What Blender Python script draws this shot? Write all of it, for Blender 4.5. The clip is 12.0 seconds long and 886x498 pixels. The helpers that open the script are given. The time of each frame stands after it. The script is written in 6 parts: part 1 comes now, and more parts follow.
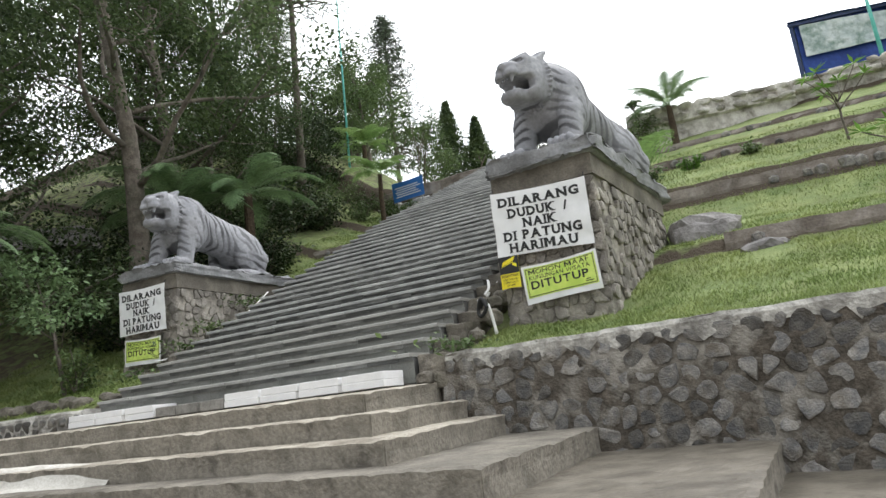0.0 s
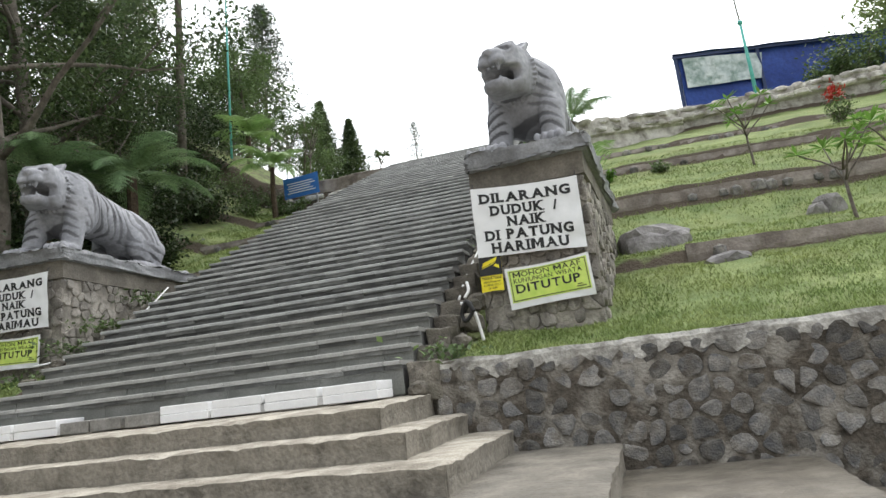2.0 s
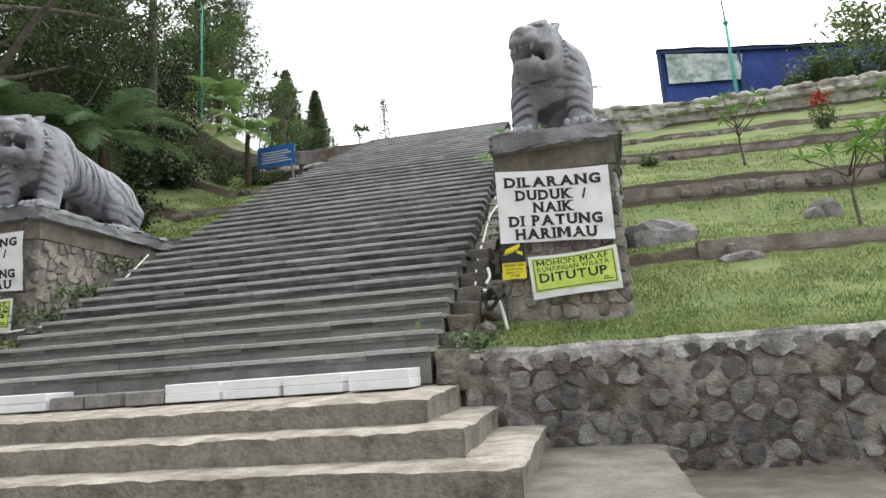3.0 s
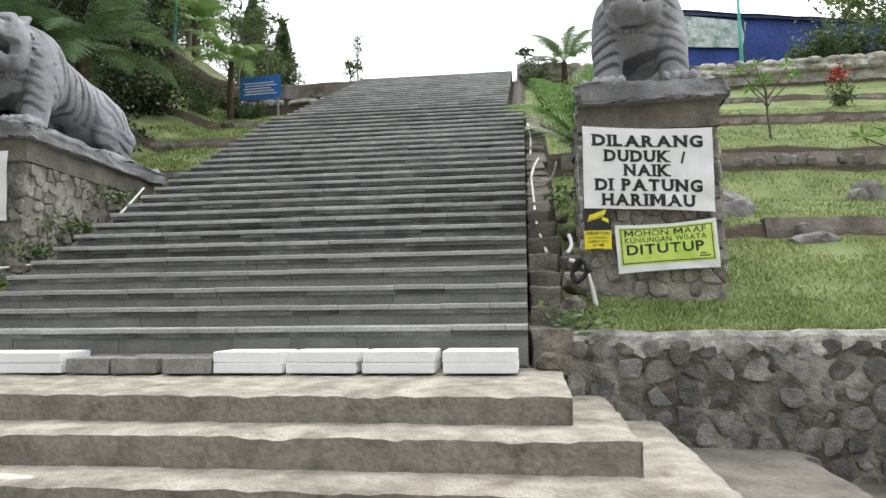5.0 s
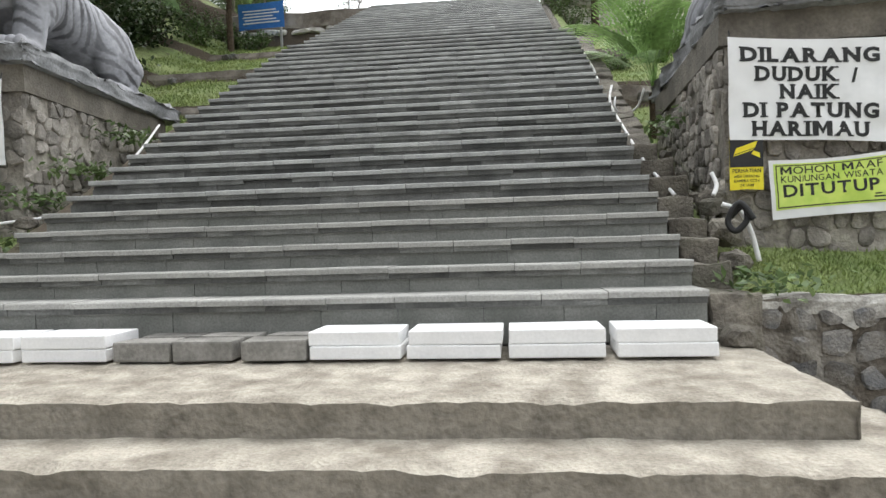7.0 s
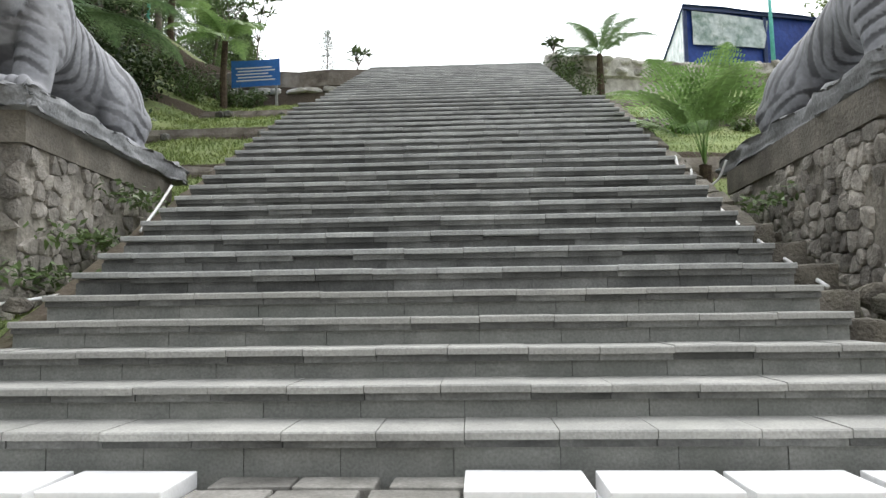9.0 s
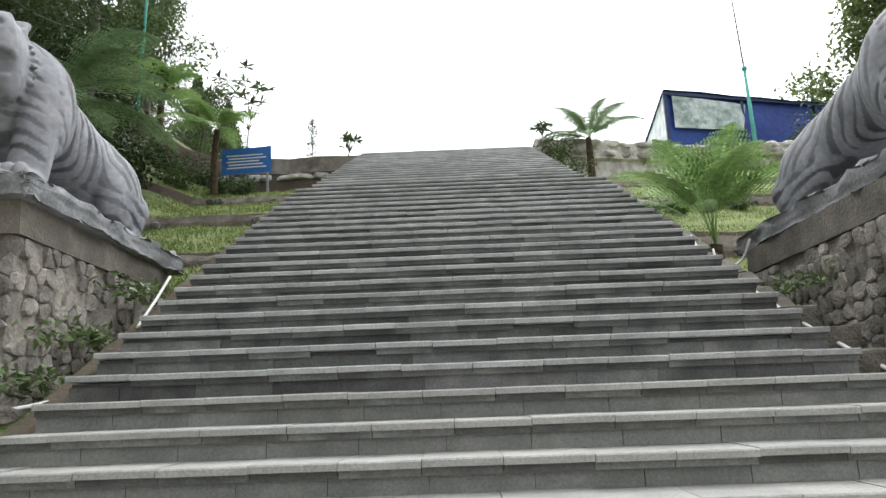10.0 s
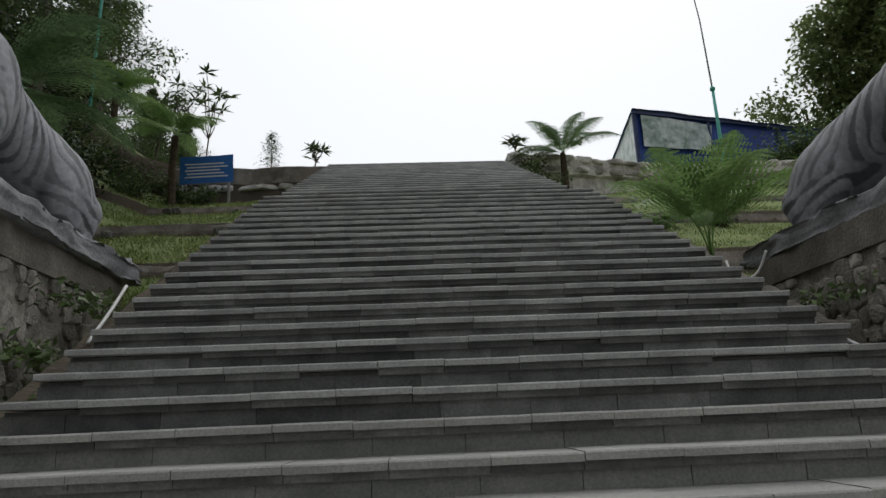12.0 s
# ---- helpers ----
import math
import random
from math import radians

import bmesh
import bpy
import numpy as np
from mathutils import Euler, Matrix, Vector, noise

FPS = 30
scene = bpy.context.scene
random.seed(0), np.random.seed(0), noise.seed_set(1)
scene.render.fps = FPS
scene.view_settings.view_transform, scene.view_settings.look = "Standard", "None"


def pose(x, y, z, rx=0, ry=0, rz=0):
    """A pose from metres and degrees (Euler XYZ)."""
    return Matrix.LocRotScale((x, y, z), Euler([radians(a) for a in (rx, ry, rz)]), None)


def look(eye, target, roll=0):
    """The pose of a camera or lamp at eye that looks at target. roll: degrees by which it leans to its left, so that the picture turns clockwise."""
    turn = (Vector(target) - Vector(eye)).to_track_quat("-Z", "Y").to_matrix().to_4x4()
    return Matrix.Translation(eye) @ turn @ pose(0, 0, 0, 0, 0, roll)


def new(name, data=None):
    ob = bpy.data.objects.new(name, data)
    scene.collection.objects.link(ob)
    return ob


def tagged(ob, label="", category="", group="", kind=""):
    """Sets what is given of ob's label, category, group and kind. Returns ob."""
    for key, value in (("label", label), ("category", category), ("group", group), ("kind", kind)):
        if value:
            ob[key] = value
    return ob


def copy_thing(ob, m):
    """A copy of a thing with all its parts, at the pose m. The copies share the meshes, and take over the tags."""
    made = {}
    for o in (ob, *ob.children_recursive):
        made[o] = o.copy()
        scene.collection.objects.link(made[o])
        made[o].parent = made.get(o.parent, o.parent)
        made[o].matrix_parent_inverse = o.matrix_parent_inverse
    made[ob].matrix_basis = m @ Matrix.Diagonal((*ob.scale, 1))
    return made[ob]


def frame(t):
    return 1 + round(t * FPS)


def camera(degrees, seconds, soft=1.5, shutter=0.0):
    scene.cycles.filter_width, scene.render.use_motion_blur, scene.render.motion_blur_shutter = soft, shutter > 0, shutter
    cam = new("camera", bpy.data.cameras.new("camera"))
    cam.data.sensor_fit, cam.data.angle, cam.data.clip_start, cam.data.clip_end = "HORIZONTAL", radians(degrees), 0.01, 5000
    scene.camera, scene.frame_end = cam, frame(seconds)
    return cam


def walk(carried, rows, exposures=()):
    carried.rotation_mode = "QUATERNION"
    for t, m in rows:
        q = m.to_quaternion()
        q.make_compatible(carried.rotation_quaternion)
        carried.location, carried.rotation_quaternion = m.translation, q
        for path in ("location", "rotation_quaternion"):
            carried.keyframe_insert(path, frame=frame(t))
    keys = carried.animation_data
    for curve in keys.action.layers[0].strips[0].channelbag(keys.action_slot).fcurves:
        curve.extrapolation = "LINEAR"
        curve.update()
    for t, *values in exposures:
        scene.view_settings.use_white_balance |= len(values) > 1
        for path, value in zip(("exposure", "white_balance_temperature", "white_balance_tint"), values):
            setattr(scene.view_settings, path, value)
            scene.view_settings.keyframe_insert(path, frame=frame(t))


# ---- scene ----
cam = camera(66.6, 12.0)
PATH = [
    (0, (3.736, -6.105, -0.301), (2.821, -4.377, 0.12), -6.9),
    (0.5, (3.368, -6.024, -0.246), (2.526, -4.265, 0.198), -8.2),
    (1, (2.998, -6.039, -0.174), (2.294, -4.218, 0.256), -9.2),
    (1.5, (2.592, -5.956, -0.148), (1.989, -4.093, 0.264), -9.1),
    (2, (2.14, -5.955, -0.105), (1.624, -4.064, 0.289), -6.7),
    (2.5, (1.781, -5.951, -0.033), (1.34, -4.035, 0.333), -5.3),
    (3, (1.354, -5.841, 0.043), (0.965, -3.906, 0.369), -4.1),
    (3.2, (1.207, -5.806, 0.036), (0.788, -3.877, 0.357), -3.5),
    (5, (0.014, -5.202, 0.31), (-0.236, -3.225, 0.482), -0.7),
    (5.5, (-0.343, -4.946, 0.362), (-0.545, -2.959, 0.466), -0.2),
    (6, (-0.676, -4.67, 0.41), (-0.996, -2.696, 0.45), 0.1),
    (6.5, (-0.953, -4.439, 0.47), (-1.194, -2.454, 0.473), -1.2),
    (6.7, (-1.024, -4.32, 0.454), (-1.258, -2.334, 0.449), -1.5),
    (8.3, (-1.808, -3.491, 0.607), (-1.836, -1.491, 0.627), -1.0),
    (8.5, (-1.945, -3.378, 0.644), (-1.987, -1.379, 0.678), -1.2),
    (9, (-2.254, -3.186, 0.716), (-2.341, -1.197, 0.897), -0.7),
    (9.5, (-2.42, -3.06, 0.772), (-2.457, -1.078, 1.037), -0.6),
    (10, (-2.619, -2.842, 0.817), (-2.642, -0.887, 1.239), -2.1),
    (10.5, (-2.75, -2.716, 0.845), (-2.729, -0.774, 1.325), -2.6),
    (11, (-2.89, -2.599, 0.899), (-2.653, -0.693, 1.453), -3.2),
    (11.5, (-2.941, -2.445, 0.872), (-2.741, -0.55, 1.48), -2.8),
    (12, (-2.982, -2.165, 0.866), (-2.874, -0.225, 1.342), -2.4),
]
EXPOSURES = [(0, 0.22), (3.0, 0.22), (6.0, 0.28), (8.5, 0.28), (10.4, 0.28), (11.0, -0.48), (11.5, -1.0), (12, -1.2)]
walk(cam, [(t, look(eye, target, roll)) for t, eye, target, roll in PATH], EXPOSURES)

# ---- light ----
SUN_EL, SUN_AZ = 58.0, 12.0
world = bpy.data.worlds.new("overcast_sky")
scene.world = world
world.use_nodes = True
wn = world.node_tree
wn.nodes.clear()
sky = wn.nodes.new("ShaderNodeTexSky")
sky.sky_type = "NISHITA"
sky.sun_disc = False
sky.sun_elevation, sky.sun_rotation = radians(SUN_EL), radians(SUN_AZ)
sky.air_density, sky.dust_density, sky.ozone_density = 1.0, 4.0, 1.0
pale = wn.nodes.new("ShaderNodeHueSaturation")
pale.inputs["Saturation"].default_value = 0.22
cloud = wn.nodes.new("ShaderNodeMixRGB")
cloud.inputs["Fac"].default_value = 0.75
cloud.inputs["Color2"].default_value = (9.6, 9.9, 10.3, 1)
back = wn.nodes.new("ShaderNodeBackground")
back.inputs["Strength"].default_value = 0.118
wout = wn.nodes.new("ShaderNodeOutputWorld")
wn.links.new(sky.outputs[0], pale.inputs["Color"])
wn.links.new(pale.outputs[0], cloud.inputs["Color1"])
coord = wn.nodes.new("ShaderNodeTexCoord")
toward = wn.nodes.new("ShaderNodeVectorMath")
toward.operation = "DOT_PRODUCT"
toward.inputs[1].default_value = (math.sin(radians(SUN_AZ)) * math.cos(radians(SUN_EL)), math.cos(radians(SUN_AZ)) * math.cos(radians(SUN_EL)), math.sin(radians(SUN_EL)))
wn.links.new(coord.outputs["Generated"], toward.inputs[0])
glow = wn.nodes.new("ShaderNodeMapRange")
glow.interpolation_type = "SMOOTHSTEP"
for i, v in ((1, -0.3), (2, 0.8), (3, 0.6), (4, 2.05)):
    glow.inputs[i].default_value = v
wn.links.new(toward.outputs["Value"], glow.inputs[0])
bright = wn.nodes.new("ShaderNodeVectorMath")
bright.operation = "SCALE"
wn.links.new(cloud.outputs[0], bright.inputs[0])
wn.links.new(glow.outputs[0], bright.inputs["Scale"])
wn.links.new(bright.outputs[0], back.inputs["Color"])
wn.links.new(back.outputs[0], wout.inputs["Surface"])
sun = new("sun", bpy.data.lights.new("sun", "SUN"))
sun.data.energy, sun.data.angle, sun.data.color = 0.8, radians(25), (1.0, 0.97, 0.92)
sun.matrix_world = look((0, 0, 60), (-math.sin(radians(SUN_AZ)) * 30, -math.cos(radians(SUN_AZ)) * 30, 60 - 30 * math.tan(radians(SUN_EL))))

# ---- materials ----


def surf(name, c1, c2, scale=3.0, rough=0.85, bump=0.3, fine=40.0, rnd=0.0, stain=None, stain_scale=0.7, stain_amount=0.5, dist=0.02, island=False, translucent=0.0, metal=0.0):
    """A surface of two blended colours at one scale, grain at another, wide stains and a piece by piece change of tone."""
    m = bpy.data.materials.new(name)
    m.use_nodes = True
    nt = m.node_tree
    N, L = nt.nodes, nt.links
    bsdf = N["Principled BSDF"]
    geo = N.new("ShaderNodeNewGeometry")
    n1 = N.new("ShaderNodeTexNoise")
    n1.inputs["Scale"].default_value, n1.inputs["Detail"].default_value = scale, 6
    n2 = N.new("ShaderNodeTexNoise")
    n2.inputs["Scale"].default_value, n2.inputs["Detail"].default_value = fine, 4
    for n in (n1, n2):
        L.new(geo.outputs["Position"], n.inputs["Vector"])
    ramp = N.new("ShaderNodeMapRange")
    ramp.inputs[1].default_value, ramp.inputs[2].default_value = 0.35, 0.65
    L.new(n1.outputs["Fac"], ramp.inputs[0])
    mix = N.new("ShaderNodeMixRGB")
    mix.inputs["Color1"].default_value, mix.inputs["Color2"].default_value = (*c1, 1), (*c2, 1)
    L.new(ramp.outputs[0], mix.inputs["Fac"])
    out = mix.outputs[0]
    grain = N.new("ShaderNodeMixRGB")
    grain.blend_type = "OVERLAY"
    grain.inputs["Fac"].default_value = 0.45
    L.new(out, grain.inputs["Color1"])
    L.new(n2.outputs["Fac"], grain.inputs["Color2"])
    out = grain.outputs[0]
    if stain:
        n3 = N.new("ShaderNodeTexNoise")
        n3.inputs["Scale"].default_value, n3.inputs["Detail"].default_value = stain_scale, 8
        n3.inputs["Roughness"].default_value = 0.65
        L.new(geo.outputs["Position"], n3.inputs["Vector"])
        r3 = N.new("ShaderNodeMapRange")
        r3.inputs[1].default_value, r3.inputs[2].default_value, r3.inputs[4].default_value = 0.48, 0.66, stain_amount
        L.new(n3.outputs["Fac"], r3.inputs[0])
        m3 = N.new("ShaderNodeMixRGB")
        m3.inputs["Color2"].default_value = (*stain, 1)
        L.new(r3.outputs[0], m3.inputs["Fac"])
        L.new(out, m3.inputs["Color1"])
        out = m3.outputs[0]
    if rnd:
        hsv = N.new("ShaderNodeHueSaturation")
        rr = N.new("ShaderNodeMapRange")
        rr.inputs[3].default_value, rr.inputs[4].default_value = 1 - rnd, 1 + rnd
        if island:
            L.new(geo.outputs["Random Per Island"], rr.inputs[0])
        else:
            oi = N.new("ShaderNodeObjectInfo")
            L.new(oi.outputs["Random"], rr.inputs[0])
        L.new(rr.outputs[0], hsv.inputs["Value"])
        L.new(out, hsv.inputs["Color"])
        out = hsv.outputs[0]
    L.new(out, bsdf.inputs["Base Color"])
    bsdf.inputs["Roughness"].default_value = rough
    bsdf.inputs["Metallic"].default_value = metal
    bsdf.inputs["Specular IOR Level"].default_value = 0.3
    if bump:
        b = N.new("ShaderNodeBump")
        b.inputs["Strength"].default_value, b.inputs["Distance"].default_value = bump, dist
        add = N.new("ShaderNodeMath")
        L.new(n1.outputs["Fac"], add.inputs[0])
        L.new(n2.outputs["Fac"], add.inputs[1])
        L.new(add.outputs[0], b.inputs["Height"])
        L.new(b.outputs[0], bsdf.inputs["Normal"])
    if translucent:
        tr = N.new("ShaderNodeBsdfTranslucent")
        L.new(out, tr.inputs["Color"])
        ms = N.new("ShaderNodeMixShader")
        ms.inputs[0].default_value = translucent
        L.new(bsdf.outputs[0], ms.inputs[1])
        L.new(tr.outputs[0], ms.inputs[2])
        L.new(ms.outputs[0], N["Material Output"].inputs["Surface"])
    return m


# One stone in two tones: lit treads and shaded risers, put into the colour.
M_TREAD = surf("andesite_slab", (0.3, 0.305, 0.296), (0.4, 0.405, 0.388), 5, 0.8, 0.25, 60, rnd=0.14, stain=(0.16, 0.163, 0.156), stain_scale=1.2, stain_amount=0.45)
M_SHADED_RISER = surf("shaded_andesite_riser", (0.125, 0.127, 0.122), (0.215, 0.218, 0.208), 4, 0.85, 0.25, 60, rnd=0.42, stain=(0.06, 0.062, 0.06), stain_scale=1.5, stain_amount=0.6)
# The cement steps likewise: riser tone darkened for shade below the nosing.
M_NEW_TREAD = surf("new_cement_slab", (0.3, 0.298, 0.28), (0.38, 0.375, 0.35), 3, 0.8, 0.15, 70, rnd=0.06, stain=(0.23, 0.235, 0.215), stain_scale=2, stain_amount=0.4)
M_SHADED_NEW_RISER = surf("shaded_cement_riser", (0.2, 0.205, 0.19), (0.27, 0.272, 0.252), 3, 0.85, 0.15, 70, rnd=0.06, stain=(0.13, 0.14, 0.122), stain_scale=2, stain_amount=0.5)
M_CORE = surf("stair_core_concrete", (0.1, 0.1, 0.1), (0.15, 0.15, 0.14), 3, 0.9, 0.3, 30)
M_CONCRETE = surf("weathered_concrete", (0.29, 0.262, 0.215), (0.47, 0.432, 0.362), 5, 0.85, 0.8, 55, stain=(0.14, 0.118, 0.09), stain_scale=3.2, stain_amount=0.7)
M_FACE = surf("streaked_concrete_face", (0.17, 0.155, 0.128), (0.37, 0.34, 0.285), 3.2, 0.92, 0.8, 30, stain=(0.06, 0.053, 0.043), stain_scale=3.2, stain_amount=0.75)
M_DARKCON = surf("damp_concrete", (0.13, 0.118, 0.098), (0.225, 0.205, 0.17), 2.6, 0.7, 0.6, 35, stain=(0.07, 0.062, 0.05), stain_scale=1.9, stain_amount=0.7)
M_WET = surf("wet_muddy_concrete", (0.085, 0.074, 0.058), (0.155, 0.138, 0.11), 3.0, 0.5, 0.5, 35, stain=(0.22, 0.2, 0.165), stain_scale=4.5, stain_amount=0.5)
M_PEDMORTAR = surf("brown_mortar", (0.2, 0.183, 0.158), (0.4, 0.372, 0.32), 5, 0.95, 0.9, 30, stain=(0.07, 0.063, 0.055), stain_scale=2.0, stain_amount=0.6)
M_PATCH = surf("pale_cement_patch", (0.5, 0.48, 0.43), (0.6, 0.58, 0.53), 3, 0.9, 0.4, 40, stain=(0.33, 0.31, 0.27), stain_scale=2.5, stain_amount=0.5)
M_MORTAR = surf("dark_mortar", (0.055, 0.048, 0.038), (0.13, 0.112, 0.09), 9, 0.95, 1.0, 42, stain=(0.34, 0.32, 0.28), stain_scale=2.6, stain_amount=0.9)
M_STONE = surf("rubble_stone", (0.115, 0.115, 0.115), (0.24, 0.228, 0.205), 11, 0.8, 0.9, 60, rnd=0.5, stain=(0.1, 0.085, 0.065), stain_scale=5.0, stain_amount=0.85)
M_PEDSTONE = surf("pedestal_stone", (0.2, 0.184, 0.162), (0.42, 0.39, 0.345), 8, 0.9, 0.9, 40, rnd=0.35, stain=(0.06, 0.056, 0.05), stain_scale=2.0, stain_amount=0.6)
M_EDGING = surf("mossy_edging_stone", (0.1, 0.09, 0.075), (0.25, 0.228, 0.19), 7, 0.92, 1.0, 45, rnd=0.3, stain=(0.05, 0.052, 0.035), stain_scale=3.5, stain_amount=0.75)
M_COPING = surf("lichen_mortar", (0.28, 0.268, 0.24), (0.6, 0.585, 0.54), 9, 0.9, 0.9, 35, stain=(0.09, 0.083, 0.072), stain_scale=3, stain_amount=0.75)
M_SLAB = surf("grey_cast_slab", (0.2, 0.205, 0.21), (0.32, 0.325, 0.33), 4, 0.75, 0.5, 30, stain=(0.1, 0.1, 0.102), stain_scale=2, stain_amount=0.7)
M_WHITE = surf("white_cement_block", (0.78, 0.78, 0.78), (0.84, 0.84, 0.83), 4, 0.8, 0.1, 60, stain=(0.66, 0.66, 0.65), stain_scale=3, stain_amount=0.4)
M_GREYBLOCK = surf("grey_stone_block", (0.15, 0.145, 0.13), (0.25, 0.24, 0.22), 5, 0.85, 0.3, 50, rnd=0.3)
M_ROCK = surf("boulder_rock", (0.17, 0.16, 0.155), (0.32, 0.305, 0.3), 3, 0.85, 0.8, 25, stain=(0.1, 0.095, 0.09), stain_scale=2.5, stain_amount=0.6, rnd=0.15)
M_LEDGE = surf("whitewashed_ledge", (0.4, 0.375, 0.34), (0.68, 0.66, 0.62), 3.5, 0.9, 0.8, 30, stain=(0.16, 0.14, 0.115), stain_scale=2.6, stain_amount=0.85, rnd=0.25)
M_OLDWALL = surf("brown_stained_wall", (0.12, 0.1, 0.085), (0.24, 0.21, 0.18), 2, 0.9, 0.5, 30, stain=(0.42, 0.39, 0.35), stain_scale=2.6, stain_amount=0.45)
M_SOIL = surf("dark_soil_bank", (0.075, 0.06, 0.045), (0.13, 0.105, 0.078), 4, 0.95, 0.8, 25, stain=(0.045, 0.05, 0.025), stain_scale=2, stain_amount=0.5)
M_GRASSBLADE = surf("grass_blade", (0.17, 0.235, 0.075), (0.29, 0.34, 0.13), 1.2, 0.6, 0, 20, rnd=0.3, island=True, translucent=0.25)
M_LEAF_DARK = surf("dark_leaf", (0.045, 0.075, 0.03), (0.1, 0.14, 0.055), 1.0, 0.55, 0, 10, rnd=0.45, island=True, translucent=0.3)
# Near-black green: the wood's deep shade is put into this leaf colour.
M_LEAF_SHADED = surf("shade_coloured_leaf", (0.02, 0.036, 0.014), (0.045, 0.07, 0.026), 1.0, 0.6, 0, 10, rnd=0.4, island=True, translucent=0.15)
M_LEAF_MID = surf("mid_green_leaf", (0.075, 0.12, 0.045), (0.14, 0.2, 0.075), 1.0, 0.5, 0, 10, rnd=0.4, island=True, translucent=0.25)
M_LEAF_WARM = surf("olive_leaf", (0.12, 0.16, 0.055), (0.22, 0.27, 0.1), 0.6, 0.5, 0, 10, rnd=0.4, island=True, translucent=0.35)
M_LEAF_BRIGHT = surf("bright_leaf", (0.09, 0.19, 0.035), (0.15, 0.28, 0.055), 1.0, 0.5, 0, 10, rnd=0.3, island=True, translucent=0.35)
M_FERN = surf("fern_green", (0.12, 0.2, 0.09), (0.2, 0.29, 0.14), 1.0, 0.5, 0, 10, rnd=0.3, island=True, translucent=0.3)
M_FERN_BRIGHT = surf("young_fern_green", (0.15, 0.25, 0.08), (0.24, 0.35, 0.13), 1.0, 0.5, 0, 10, rnd=0.25, island=True, translucent=0.4)
M_NEEDLE = surf("grey_green_needles", (0.09, 0.115, 0.085), (0.14, 0.175, 0.125), 0.8, 0.6, 0, 10, rnd=0.4, island=True, translucent=0.1)
M_RED = surf("red_bracts", (0.45, 0.03, 0.03), (0.55, 0.06, 0.04), 3, 0.5, 0, 10, rnd=0.2, island=True)
M_BARK = surf("grey_bark", (0.1, 0.085, 0.07), (0.19, 0.165, 0.14), 6, 0.9, 0.9, 25, rnd=0.15, stain=(0.06, 0.07, 0.045), stain_scale=2, stain_amount=0.5)
M_FERNBARK = surf("fibrous_fern_trunk", (0.05, 0.035, 0.025), (0.1, 0.075, 0.05), 12, 0.95, 1.0, 40)
M_STALK = surf("frond_stalk", (0.06, 0.075, 0.03), (0.1, 0.1, 0.04), 8, 0.7, 0.2, 30)
M_PIPE = surf("white_plastic_pipe", (0.7, 0.7, 0.69), (0.76, 0.76, 0.75), 8, 0.5, 0.05, 50, stain=(0.5, 0.49, 0.46), stain_scale=6, stain_amount=0.4)
M_BLACK = surf("black_rubber", (0.02, 0.02, 0.02), (0.03, 0.03, 0.03), 8, 0.6, 0.1, 50)
M_BANNER = surf("white_vinyl", (0.74, 0.75, 0.75), (0.8, 0.81, 0.81), 2, 0.45, 0.05, 12, stain=(0.66, 0.67, 0.65), stain_scale=3, stain_amount=0.4)
M_INK = surf("black_ink", (0.02, 0.022, 0.022), (0.03, 0.03, 0.03), 5, 0.5, 0, 30)
M_LIME = surf("lime_print", (0.52, 0.68, 0.12), (0.6, 0.74, 0.18), 2, 0.45, 0, 12)
M_YELLOW = surf("yellow_print", (0.78, 0.66, 0.03), (0.82, 0.72, 0.05), 3, 0.45, 0, 20)
M_SIGNBLUE = surf("blue_sign_paint", (0.03, 0.13, 0.42), (0.045, 0.17, 0.5), 2, 0.5, 0, 20)
M_SIGNWHITE = surf("white_sign_print", (0.7, 0.72, 0.75), (0.76, 0.78, 0.8), 3, 0.5, 0, 20)
M_TARP = surf("blue_tarpaulin", (0.02, 0.05, 0.24), (0.03, 0.075, 0.32), 1.2, 0.5, 0.3, 8, dist=0.05)
M_CLEAR = surf("pale_plastic_sheet", (0.42, 0.5, 0.5), (0.66, 0.72, 0.72), 1.5, 0.35, 0.4, 6, stain=(0.13, 0.22, 0.17), stain_scale=2.2, stain_amount=0.9, dist=0.05)
M_STEEL = surf("dark_blue_steel", (0.03, 0.05, 0.12), (0.05, 0.07, 0.16), 5, 0.5, 0.05, 40)
M_GREENPOLE = surf("turquoise_painted_pole", (0.1, 0.42, 0.36), (0.14, 0.5, 0.43), 5, 0.5, 0.05, 40)
M_GREYPOLE = surf("grey_metal_pole", (0.25, 0.25, 0.25), (0.33, 0.33, 0.33), 5, 0.5, 0.05, 40)
M_THATCH = surf("grey_roof", (0.1, 0.09, 0.085), (0.16, 0.15, 0.14), 3, 0.9, 0.5, 20)
M_HOUSEWALL = surf("pale_house_wall", (0.4, 0.4, 0.4), (0.5, 0.5, 0.49), 2, 0.9, 0.2, 20)


